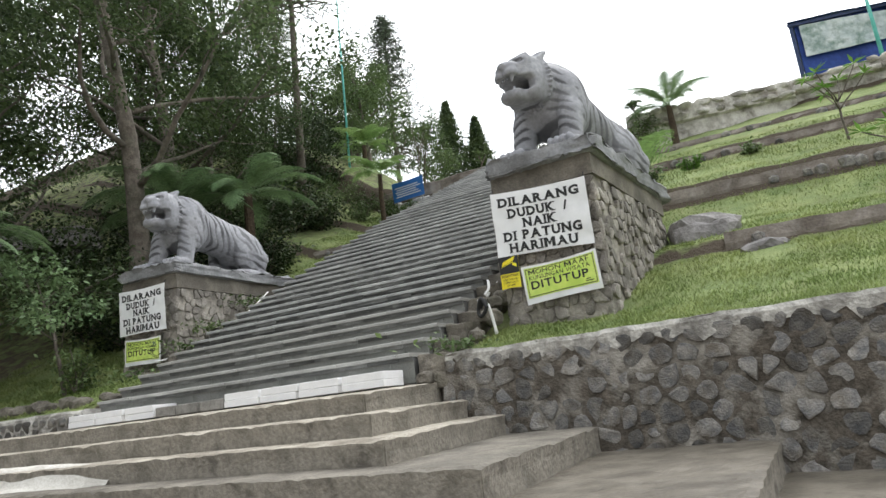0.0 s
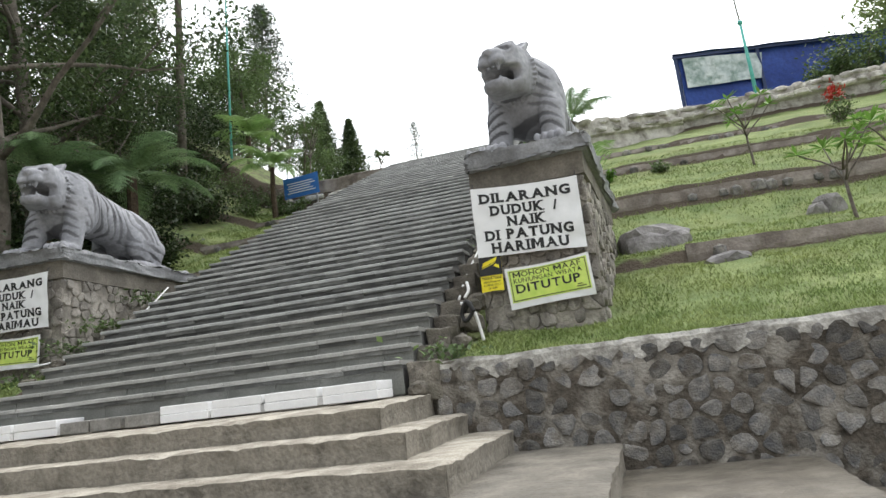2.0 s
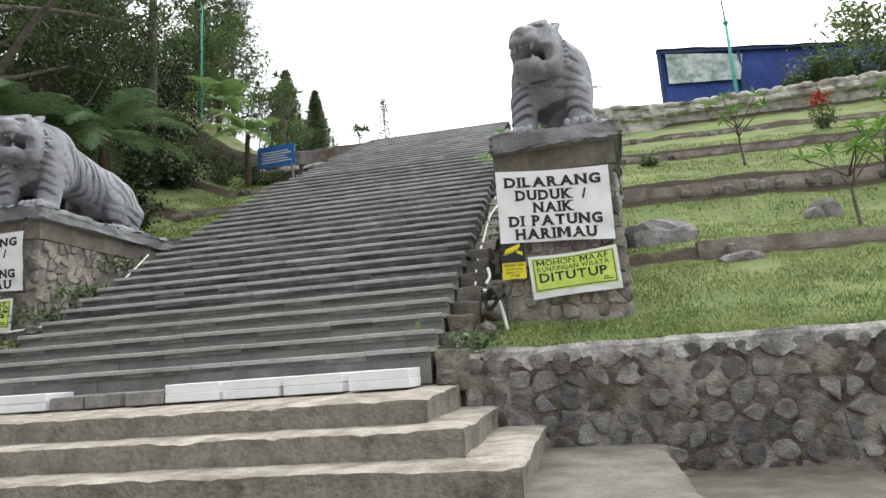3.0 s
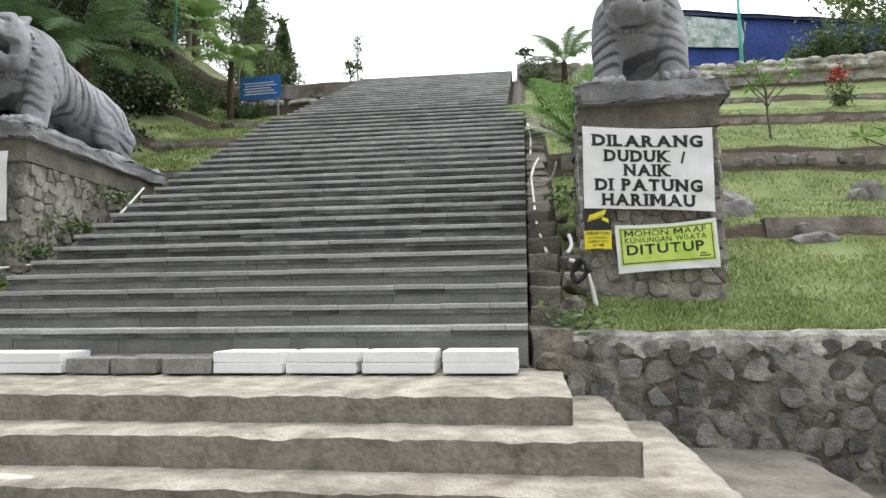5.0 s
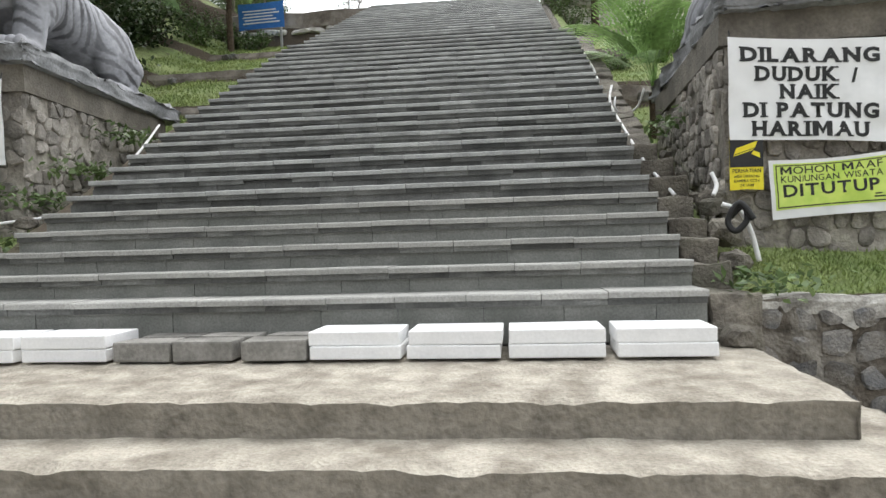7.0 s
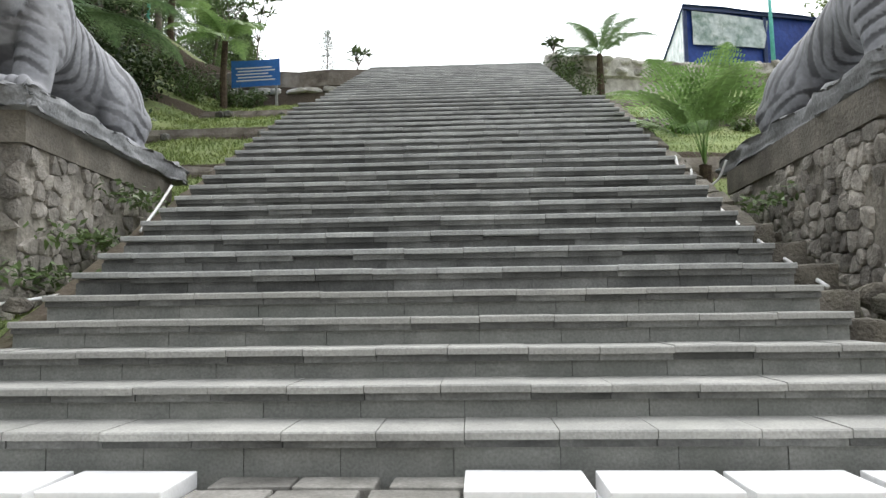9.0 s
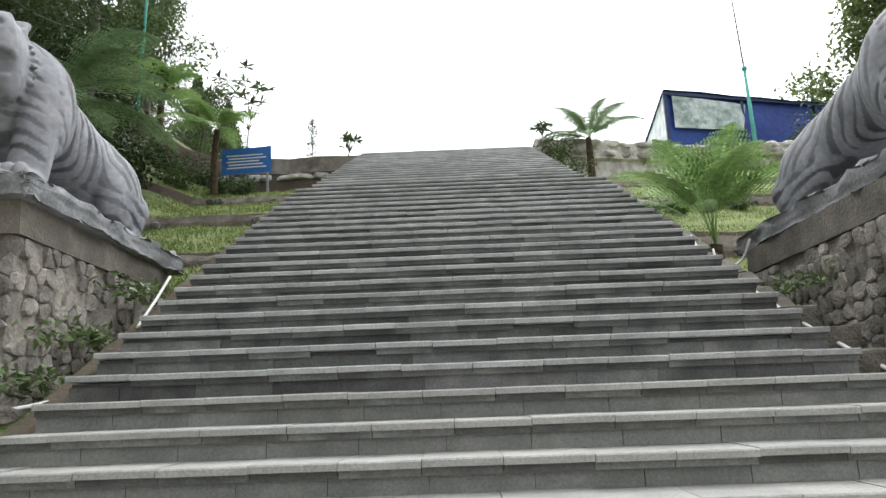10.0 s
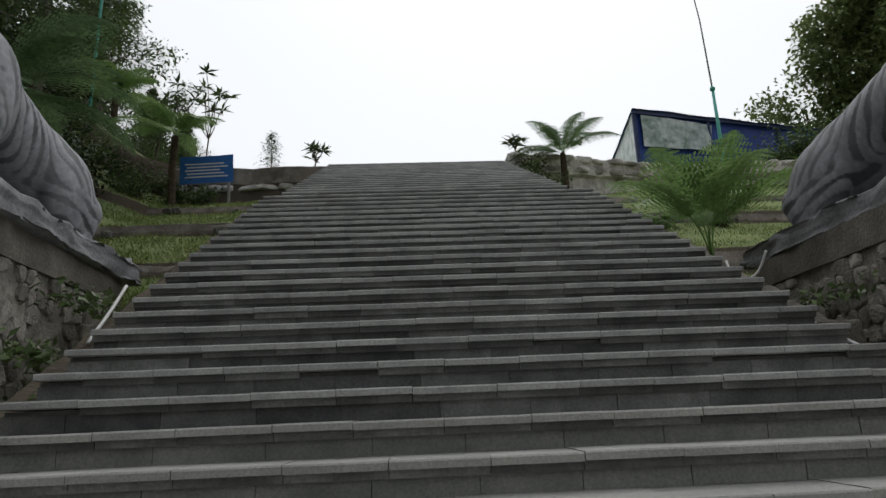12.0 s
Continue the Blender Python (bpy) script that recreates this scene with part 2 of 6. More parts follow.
def ground_material():
    m = surf("lawn_and_soil", (0.14, 0.19, 0.07), (0.235, 0.28, 0.11), 1.6, 0.95, 0.9, 30, stain=(0.17, 0.175, 0.075), stain_scale=0.9, stain_amount=0.6, dist=0.04)
    nt = m.node_tree
    N, L = nt.nodes, nt.links
    bsdf = N["Principled BSDF"]
    grass = bsdf.inputs["Base Color"].links[0].from_socket
    at = N.new("ShaderNodeVertexColor")
    at.layer_name = "soil"
    n = N.new("ShaderNodeTexNoise")
    n.inputs["Scale"].default_value, n.inputs["Detail"].default_value = 5, 8
    add = N.new("ShaderNodeMath")
    add.operation = "ADD"
    geo = N.new("ShaderNodeNewGeometry")
    L.new(geo.outputs["Position"], n.inputs["Vector"])
    L.new(at.outputs["Color"], add.inputs[0])
    L.new(n.outputs["Fac"], add.inputs[1])
    r = N.new("ShaderNodeMapRange")
    r.inputs[1].default_value, r.inputs[2].default_value = 0.85, 1.1
    L.new(add.outputs[0], r.inputs[0])
    mix = N.new("ShaderNodeMixRGB")
    mix.inputs["Color2"].default_value = (0.085, 0.068, 0.05, 1)
    L.new(r.outputs[0], mix.inputs["Fac"])
    L.new(grass, mix.inputs["Color1"])
    L.new(mix.outputs[0], bsdf.inputs["Base Color"])
    return m


M_GROUND = ground_material()


def tiger_material():
    m = surf("painted_statue_grey", (0.235, 0.24, 0.258), (0.345, 0.35, 0.37), 3, 0.65, 0.12, 18, stain=(0.165, 0.16, 0.16), stain_scale=2.0, stain_amount=0.5)
    nt = m.node_tree
    N, L = nt.nodes, nt.links
    bsdf = N["Principled BSDF"]
    grey = bsdf.inputs["Base Color"].links[0].from_socket
    at = N.new("ShaderNodeVertexColor")
    at.layer_name = "stripe"
    mix = N.new("ShaderNodeMixRGB")
    mix.inputs["Color2"].default_value = (0.06, 0.06, 0.064, 1)
    L.new(at.outputs["Color"], mix.inputs["Fac"])
    L.new(grey, mix.inputs["Color1"])
    L.new(mix.outputs[0], bsdf.inputs["Base Color"])
    return m


M_TIGER = tiger_material()

# ---- building helpers ----


def mesh_of(bm, name):
    me = bpy.data.meshes.new(name)
    bm.normal_update()
    bm.to_mesh(me)
    bm.free()
    return me


def part(name, bm, material, parent=None, label="", smooth=False):
    """Links a bmesh or a mesh as one object, under a thing or a part if one is given."""
    me = mesh_of(bm, name) if isinstance(bm, bmesh.types.BMesh) else bm
    if not me.materials:
        me.materials.append(material)
    if smooth:
        me.polygons.foreach_set("use_smooth", [True] * len(me.polygons))
    ob = new(name, me)
    if parent:
        ob.parent = parent
    if label:
        ob["label"] = label
    return ob


def thing(name, at, label, category, group="", kind="", rz=0):
    ob = new(name)
    ob.empty_display_size = 0.2
    ob.matrix_world = pose(*at, 0, 0, rz)
    return tagged(ob, label, category, group, kind)


def box(bm, x0, x1, y0, y1, z0, z1, bevel=0.0, seg=1):
    made = bmesh.ops.create_cube(bm, size=1, matrix=Matrix.Translation(((x0 + x1) / 2, (y0 + y1) / 2, (z0 + z1) / 2)) @ Matrix.Diagonal((x1 - x0, y1 - y0, z1 - z0, 1)))
    if bevel:
        edges = {e for v in made["verts"] for e in v.link_edges}
        bmesh.ops.bevel(bm, geom=list(edges), offset=bevel, segments=seg, affect="EDGES", profile=0.6)
    return bm


def tube(bm, pts, radii, n=8):
    """A tapered tube along points."""
    rings = []
    pts = [Vector(p) for p in pts]
    for i, p in enumerate(pts):
        d = (pts[min(i + 1, len(pts) - 1)] - pts[max(i - 1, 0)]).normalized()
        a = d.orthogonal().normalized() if i == 0 else (a - d * a.dot(d)).normalized()
        b = d.cross(a)
        r = radii[i] if isinstance(radii, (list, tuple)) else radii
        rings.append([bm.verts.new(p + (a * math.cos(k * 2 * math.pi / n) + b * math.sin(k * 2 * math.pi / n)) * r) for k in range(n)])
    for u, v in zip(rings, rings[1:]):
        for k in range(n):
            bm.faces.new((u[k], u[(k + 1) % n], v[(k + 1) % n], v[k]))
    bm.faces.new(rings[0][::-1])
    bm.faces.new(rings[-1])
    return bm


def quads_mesh(name, verts, faces):
    """A mesh of quads or triangles from arrays."""
    verts = np.asarray(verts, dtype=np.float32).reshape(-1, 3)
    faces = np.asarray(faces, dtype=np.int32)
    k = faces.shape[1]
    me = bpy.data.meshes.new(name)
    me.vertices.add(len(verts))
    me.vertices.foreach_set("co", verts.ravel())
    me.loops.add(faces.size)
    me.loops.foreach_set("vertex_index", faces.ravel())
    me.polygons.add(len(faces))
    me.polygons.foreach_set("loop_start", np.arange(0, faces.size, k, dtype=np.int32))
    me.update(calc_edges=True)
    return me


def leaves_mesh(name, centres, sizes, rng, narrow=0.45, droop=0.3, flat=0.6, dirs=None):
    """Folded pointed leaves of four corners each, at the centres."""
    n = len(centres)
    az = rng.uniform(0, 2 * np.pi, n)
    tilt = rng.normal(-droop, 0.5, n)
    d = np.stack([np.cos(az) * np.cos(tilt), np.sin(az) * np.cos(tilt), np.sin(tilt)], 1) if dirs is None else dirs
    up = np.stack([rng.normal(0, flat, n), rng.normal(0, flat, n), np.ones(n)], 1)
    s = np.cross(d, up)
    s /= np.linalg.norm(s, axis=1, keepdims=True) + 1e-9
    nrm = np.cross(s, d)
    L = sizes[:, None]
    a = centres
    c = centres + d * L
    mid = centres + d * L * 0.45 + nrm * L * 0.08
    b1 = mid + s * L * narrow * 0.5
    b2 = mid - s * L * narrow * 0.5
    v = np.stack([a, b1, c, b2], 1).reshape(-1, 3)
    f = np.arange(4 * n).reshape(-1, 4)
    return quads_mesh(name, v, f)


def wobble(bm, amount, scale, seed=0.0):
    for v in bm.verts:
        v.co += noise.noise_vector(v.co * scale + Vector((seed, seed * 1.7, seed * 0.3))) * amount


def clip_poly(poly, a, b, c):
    """Keeps the part of a polygon where a x + b y <= c."""
    out = []
    for (x0, y0), (x1, y1) in zip(poly, poly[1:] + poly[:1]):
        d0, d1 = a * x0 + b * y0 - c, a * x1 + b * y1 - c
        if d0 <= 0:
            out.append((x0, y0))
        if d0 * d1 < 0:
            t = d0 / (d0 - d1)
            out.append((x0 + (x1 - x0) * t, y0 + (y1 - y0) * t))
    return out


def rubble_cells(w, h, cell, rng, flat=0.8):
    """Uneven stone outlines that fill a face w wide and h high, as polygons."""
    pts = []
    rows = max(2, round(h / (cell * flat)))
    for j in range(rows):
        cols = max(2, round(w / cell * rng.uniform(0.8, 1.2)))
        for i in range(cols):
            pts.append(((i + 0.5 + rng.uniform(-0.33, 0.33) + 0.5 * (j % 2) - 0.25) * w / cols, (j + 0.5 + rng.uniform(-0.3, 0.3)) * h / rows))
    cells = []
    for i, (px, py) in enumerate(pts):
        poly = [(0, 0), (w, 0), (w, h), (0, h)]
        near = sorted((p for k, p in enumerate(pts) if k != i), key=lambda q: (q[0] - px) ** 2 + (q[1] - py) ** 2)[:14]
        for qx, qy in near:
            a, b = qx - px, qy - py
            poly = clip_poly(poly, a, b, (qx * qx + qy * qy - px * px - py * py) / 2)
            if len(poly) < 3:
                break
        if len(poly) >= 3:
            cells.append(poly)
    return cells


def stone_mesh(poly, rng, gap=0.012, proud=0.03, inset=0.03):
    """One rounded stone on a face: x, y in the face, z out of it."""
    cx = sum(p[0] for p in poly) / len(poly)
    cy = sum(p[1] for p in poly) / len(poly)
    size = min(max(p[0] for p in poly) - min(p[0] for p in poly), max(p[1] for p in poly) - min(p[1] for p in poly))
    if size < 0.05:
        return None
    round_poly = []
    for (x0, y0), (x1, y1) in zip(poly, poly[1:] + poly[:1]):
        for t in (0.25, 0.75):
            round_poly.append((x0 + (x1 - x0) * t, y0 + (y1 - y0) * t))
    bm = bmesh.new()
    rings = []
    top = proud * rng.uniform(0.5, 1.4)
    tx, ty = rng.uniform(-0.12, 0.12), rng.uniform(-0.12, 0.12)
    for k, z in ((gap, -0.02), (gap + inset * 0.25, top * 0.65), (gap + inset, top)):
        f = max(0.2, 1 - 2 * k / size)
        rings.append([bm.verts.new(((x - cx) * f + cx, (y - cy) * f + cy, z + (tx * (x - cx) + ty * (y - cy)) * (z > 0))) for x, y in round_poly])
    n = len(round_poly)
    for u, v in zip(rings, rings[1:]):
        for i in range(n):
            bm.faces.new((u[i], u[(i + 1) % n], v[(i + 1) % n], v[i]))
    bm.faces.new(rings[-1])
    return mesh_of(bm, "stone")


def stones_on(parent, m, w, h, cell, material, rng, keep=None, gap=0.012, proud=0.03, flat=0.8, missing=0.0, name="stone"):
    """Stones as single parts on a face: m carries x, y of the face and z out of it into the parent."""
    for poly in rubble_cells(w, h, cell, rng, flat):
        cx = sum(p[0] for p in poly) / len(poly)
        cy = sum(p[1] for p in poly) / len(poly)
        if (keep and not keep(cx, cy)) or rng.random() < missing:
            continue
        me = stone_mesh(poly, rng, gap * rng.uniform(0.6, 2.0), proud)
        if me:
            ob = part(name, me, material, parent, smooth=False)
            ob.matrix_local = m


def face_matrix(origin, u, v):
    u, v = Vector(u).normalized(), Vector(v).normalized()
    w = u.cross(v).normalized()
    v = w.cross(u)
    return Matrix((( u.x, v.x, w.x, origin[0]), (u.y, v.y, w.y, origin[1]), (u.z, v.z, w.z, origin[2]), (0, 0, 0, 1)))


def rock_mesh(name, sx, sy, sz, seed, cuts=3, rough=0.22):
    bm = bmesh.new()
    bmesh.ops.create_icosphere(bm, subdivisions=cuts, radius=1)
    for v in bm.verts:
        p = v.co.copy()
        k = 1 + rough * noise.noise(p * 1.3 + Vector((seed, 0, 0))) + rough * 0.5 * noise.noise(p * 3.1 + Vector((0, seed, 0)))
        q = p * k
        v.co = Vector((math.copysign(abs(q.x) ** 0.8, q.x) * sx, math.copysign(abs(q.y) ** 0.8, q.y) * sy, math.copysign(abs(q.z) ** 0.8, q.z) * sz))
    return mesh_of(bm, name)

# ---- the slope ----
XL, XR = -5.17, 0.0            # sides of the stair
RISE, GO = 0.17, 0.33
FLIGHT2_Y, FLIGHT2_Z, GO2, STEPS2 = 8.25, 4.25, 0.37, 18
XL2, XR2 = -4.95, -0.33
TOP_Y, TOP_Z = FLIGHT2_Y + (STEPS2 - 1) * GO2, FLIGHT2_Z + STEPS2 * RISE

RIGHT = [(-60, -1.75), (-3.0, -1.75), (-0.4, -1.3), (0.12, -1.2), (0.2, 0.1), (1.4, 0.38), (3.36, 1.08), (3.5, 1.3), (6.5, 2.05), (8.05, 2.85), (8.2, 3.3), (11.0, 4.5), (11.12, 4.8), (13.5, 5.75), (13.62, 5.95), (16.45, 7.0), (16.9, 7.75), (19.0, 8.1), (40, 8.6), (300, 10)]
LEFT = [(-60, -1.9), (-3.0, -1.5), (-1.2, -0.55), (-0.25, -0.35), (-0.1, 0.05), (2.0, 0.75), (4.4, 1.75), (6.6, 2.75), (6.7, 2.95), (9.0, 3.95), (9.12, 4.2), (11.5, 5.1), (11.6, 5.3), (14.2, 6.2), (14.35, 7.1), (16, 7.35), (40, 8.8), (300, 12)]


def along(table, y):
    ys, zs = zip(*table)
    return np.interp(y, ys, zs)


def ground_z(x, y):
    """The height of the ground, for arrays or numbers."""
    x, y = np.asarray(x, float), np.asarray(y, float)
    r = along(RIGHT, y) - 0.02 * np.clip(x - 3, 0, 12) * np.clip((y - 1) / 4, 0, 1) * np.clip((16 - y) / 3, 0, 1)
    l = along(LEFT, y) + np.clip(-8.3 - x, 0, 14) * (0.22 + 0.16 * np.clip((y - 4) / 6, 0, 1)) * np.clip((y + 1) / 6, 0, 1)
    l = l + np.clip(-9.8 - x, 0, 4) * 0.34 * np.clip((y - 11.7) / 2.5, 0, 1) * np.clip((24 - y) / 4, 0, 1)
    s = np.where(y < 8.1, np.clip(y / GO * RISE, -9, 99), FLIGHT2_Z + (y - FLIGHT2_Y) / GO2 * RISE)
    s = np.where(y > TOP_Y, TOP_Z, s) - 0.28
    s = np.where(y < 0.3, np.minimum(s, along(RIGHT, np.minimum(y, 0.1))), s)
    k1 = np.clip((x - 0.28) / 0.15, 0, 1)
    k2 = np.clip((-5.45 - x) / 0.2, 0, 1)
    z = s * (1 - k1) * (1 - k2) + r * k1 + l * k2
    far = np.clip((np.hypot(x, y - 5) - 60) / 200, 0, 1)
    return z - far * 2


def gz(x, y):
    return float(ground_z(x, y))


def spaced(lo, hi, step, reach):
    mid = list(np.arange(lo, hi + 1e-6, step))
    d, a, b = step, lo, hi
    while b < reach:
        d *= 1.28
        a, b = a - d, b + d
        mid = [a] + mid + [b]
    return np.array(mid)


gx, gy = spaced(-16, 16, 0.16, 1500), spaced(-4, 21, 0.1, 1500)
GX, GY = np.meshgrid(gx, gy)
GZ = ground_z(GX, GY)
rng = np.random.default_rng(3)
lump = np.array([noise.noise(Vector((a * 0.9, b * 0.9, 0))) * 0.06 + noise.noise(Vector((a * 3.1, b * 3.1, 4))) * 0.025 for a, b in zip(GX.ravel(), GY.ravel())]).reshape(GX.shape)
edge = np.clip((np.abs(GX + 2.58) - 3.0) / 0.3, 0, 1) * np.clip((GY - 0.25) / 0.3, 0, 1)
GZ = GZ + lump * edge
idx = np.arange(GX.size).reshape(GX.shape)
faces = np.stack([idx[:-1, :-1], idx[:-1, 1:], idx[1:, 1:], idx[1:, :-1]], -1).reshape(-1, 4)
me = quads_mesh("ground", np.stack([GX, GY, GZ], -1).reshape(-1, 3), faces)
col = me.color_attributes.new("soil", "FLOAT_COLOR", "POINT")
gy_, gx_ = np.gradient(GZ, gy, gx)
steep = np.clip((np.abs(gy_) - 0.75) / 0.5, 0, 1)
wood = np.clip((-6.2 - GX) / 2.0, 0, 1) * (0.28 + 0.2 * np.clip((4 - GY) / 3, 0, 1) + 0.16 * np.clip((-8.5 - GX) / 2, 0, 1))
wood = wood * (1 - 0.85 * np.clip((4.5 - GY) / 2, 0, 1) * np.clip((GX + 11.5) / 1.5, 0, 1))
bare = np.maximum(np.maximum(steep, wood), np.where(GY < -0.2, 0.6, 0.0))
col.data.foreach_set("color", np.repeat(bare.ravel()[:, None], 4, 1).astype(np.float32).ravel())
tagged(part("ground", me, M_GROUND, smooth=True), "terraced grassy hillside with bare soil banks and leaf litter", "ground", kind="structure")

# ---- main stair ----
stair = thing("stairs", (0, 0, 0), "long straight stair of dark grey stone slabs with thin nosings", "stairs", kind="structure")
bm = bmesh.new()
prof = [(0.012, -0.6)]
for n in range(25):
    prof += [(n * GO + 0.012, n * RISE - 0.05 * (n > 0)), (n * GO + 0.012, (n + 1) * RISE - 0.05)]
prof += [(FLIGHT2_Y + 0.012, 25 * RISE - 0.05)]
for side in ((XL, XR, prof + [(FLIGHT2_Y + 0.012, 3.2), (0.4, -0.6)]),):
    ends = []
    for x in (side[0] + 0.01, side[1] - 0.01):
        ends.append([bm.verts.new((x, y, z)) for y, z in side[2]])
    k = len(ends[0])
    for i in range(k):
        bm.faces.new((ends[0][i], ends[0][(i + 1) % k], ends[1][(i + 1) % k], ends[1][i]))
    bm.faces.new(ends[0])
    bm.faces.new(ends[1][::-1])
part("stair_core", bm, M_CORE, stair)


def profile_piece(name, prof):
    """A piece one metre long along x with the given outline in y and z."""
    bm = bmesh.new()
    ends = [[bm.verts.new((x, y, z)) for y, z in prof] for x in (0, 1)]
    k = len(prof)
    for i in range(k):
        bm.faces.new((ends[0][i], ends[1][i], ends[1][(i + 1) % k], ends[0][(i + 1) % k]))
    bm.faces.new(ends[0])
    bm.faces.new(ends[1][::-1])
    bmesh.ops.recalc_face_normals(bm, faces=bm.faces)
    return mesh_of(bm, name)


NOSE = [(-0.062, -0.008), (-0.054, 0.0), (0.345, 0.0), (0.345, -0.045), (-0.02, -0.045), (-0.02, -0.04), (-0.062, -0.04)]
UNDER = [(-0.028, -0.041), (0.0, -0.041), (0.0, -0.08), (-0.028, -0.08)]
PLATE = [(0.0, 0.0), (0.011, 0.0), (0.011, -0.098), (0.0, -0.098)]
nose_old, nose_new = profile_piece("nosing_slab", NOSE), profile_piece("nosing_slab", NOSE)
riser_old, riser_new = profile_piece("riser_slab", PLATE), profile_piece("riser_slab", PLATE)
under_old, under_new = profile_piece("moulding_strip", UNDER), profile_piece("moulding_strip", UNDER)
# Strips take the dark riser colour to paint the shadow line under nosings.
under_old.materials.append(M_SHADED_RISER), under_new.materials.append(M_SHADED_RISER)
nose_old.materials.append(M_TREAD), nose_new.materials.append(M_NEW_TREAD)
riser_old.materials.append(M_SHADED_RISER), riser_new.materials.append(M_SHADED_NEW_RISER)
rnd = random.Random(11)


def course(x0, x1, size):
    """Cuts a course into slab lengths."""
    cuts, x = [], x0
    first = rnd.uniform(0.3, 1.0)
    while x < x1 - 0.02:
        w = min(size * (first if x == x0 else rnd.uniform(0.9, 1.1)), x1 - x)
        if x1 - x - w < size * 0.25:
            w = x1 - x
        cuts.append((x, w))
        x += w
    return cuts


def joined_courses(rows, name, prof, material, parent):
    verts, faces = [], []
    k = len(prof)
    for x, w, y, z in rows:
        b = len(verts)
        for xx in (x + 0.002, x + w - 0.002):
            verts += [(xx, y + p, z + q) for p, q in prof]
        faces += [(b + i, b + k + i, b + k + (i + 1) % k, b + (i + 1) % k) for i in range(k)]
    # Far risers and mouldings coloured darker still, standing in for under-nosing shade.
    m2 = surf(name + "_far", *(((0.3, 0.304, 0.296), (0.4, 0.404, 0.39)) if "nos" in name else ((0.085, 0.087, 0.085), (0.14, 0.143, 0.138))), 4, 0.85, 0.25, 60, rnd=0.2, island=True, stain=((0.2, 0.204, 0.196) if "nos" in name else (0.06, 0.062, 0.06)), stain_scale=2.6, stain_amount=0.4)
    ob = part(name, quads_mesh(name, verts, faces), m2, parent)
    ob["kind"] = "stuff"


far_nose, far_under, far_plate = [], [], []
for n in range(1, 26):
    y, z = (n - 1) * GO, n * RISE
    fresh = n <= 5
    for x, w in course(XL, XR, 0.43):
        jig = rnd.uniform(-0.004, 0.004)
        if n > 22:
            far_under.append((x, w, y + jig, z))
        elif not (n in (6, 7, 8) and rnd.random() < 0.3):
            ob = part("moulding_strip", under_new if fresh else under_old, None, stair)
            ob.matrix_local = Matrix.Translation((x + 0.002, y + jig, z)) @ Matrix.Diagonal((w - 0.004, 1, 1, 1))
        if n <= 22:
            ob = part("nosing_slab", nose_new if fresh else nose_old, None, stair)
            ob.matrix_local = Matrix.Translation((x + 0.002, y + jig, z + rnd.uniform(-0.003, 0.003))) @ Matrix.Diagonal((w - 0.004, 1, 1, 1))
        else:
            far_nose.append((x, w, y + jig, z))
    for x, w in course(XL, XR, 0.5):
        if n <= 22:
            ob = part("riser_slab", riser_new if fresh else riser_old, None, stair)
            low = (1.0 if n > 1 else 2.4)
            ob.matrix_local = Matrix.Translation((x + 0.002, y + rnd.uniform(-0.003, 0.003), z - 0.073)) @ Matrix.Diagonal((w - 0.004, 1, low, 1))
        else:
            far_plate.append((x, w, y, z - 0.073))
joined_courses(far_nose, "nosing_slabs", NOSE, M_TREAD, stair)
joined_courses(far_under, "moulding_strips", UNDER, M_SHADED_RISER, stair)
joined_courses(far_plate, "riser_slabs", PLATE, M_SHADED_RISER, stair)

upper = thing("upper_stairs", (0, 0, 0), "narrower upper flight of dark grey stone steps", "stairs", kind="structure")
NOSE2 = [(p + (0.045 if p > 0.1 else 0), q) for p, q in NOSE]
rows2, rows3 = [], []
for n in range(1, STEPS2 + 1):
    y, z = FLIGHT2_Y + (n - 1) * GO2, FLIGHT2_Z + n * RISE
    rows2 += [(x, w, y, z) for x, w in course(XL2, XR2, 0.43)]
    rows3 += [(x, w, y, z - 0.073) for x, w in course(XL2, XR2, 0.5)]
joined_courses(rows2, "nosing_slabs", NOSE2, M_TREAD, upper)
joined_courses(rows2, "moulding_strips", UNDER, M_SHADED_RISER, upper)
joined_courses(rows3, "riser_slabs", PLATE, M_SHADED_RISER, upper)
bm = bmesh.new()
for n in range(STEPS2):
    box(bm, XL2 + 0.01, XR2 - 0.01, FLIGHT2_Y + n * GO2 + 0.012, TOP_Y + 3.0, FLIGHT2_Z + n * RISE - 0.03, FLIGHT2_Z + (n + 1) * RISE - 0.05)
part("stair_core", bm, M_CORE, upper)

# ---- landing and lower concrete steps ----


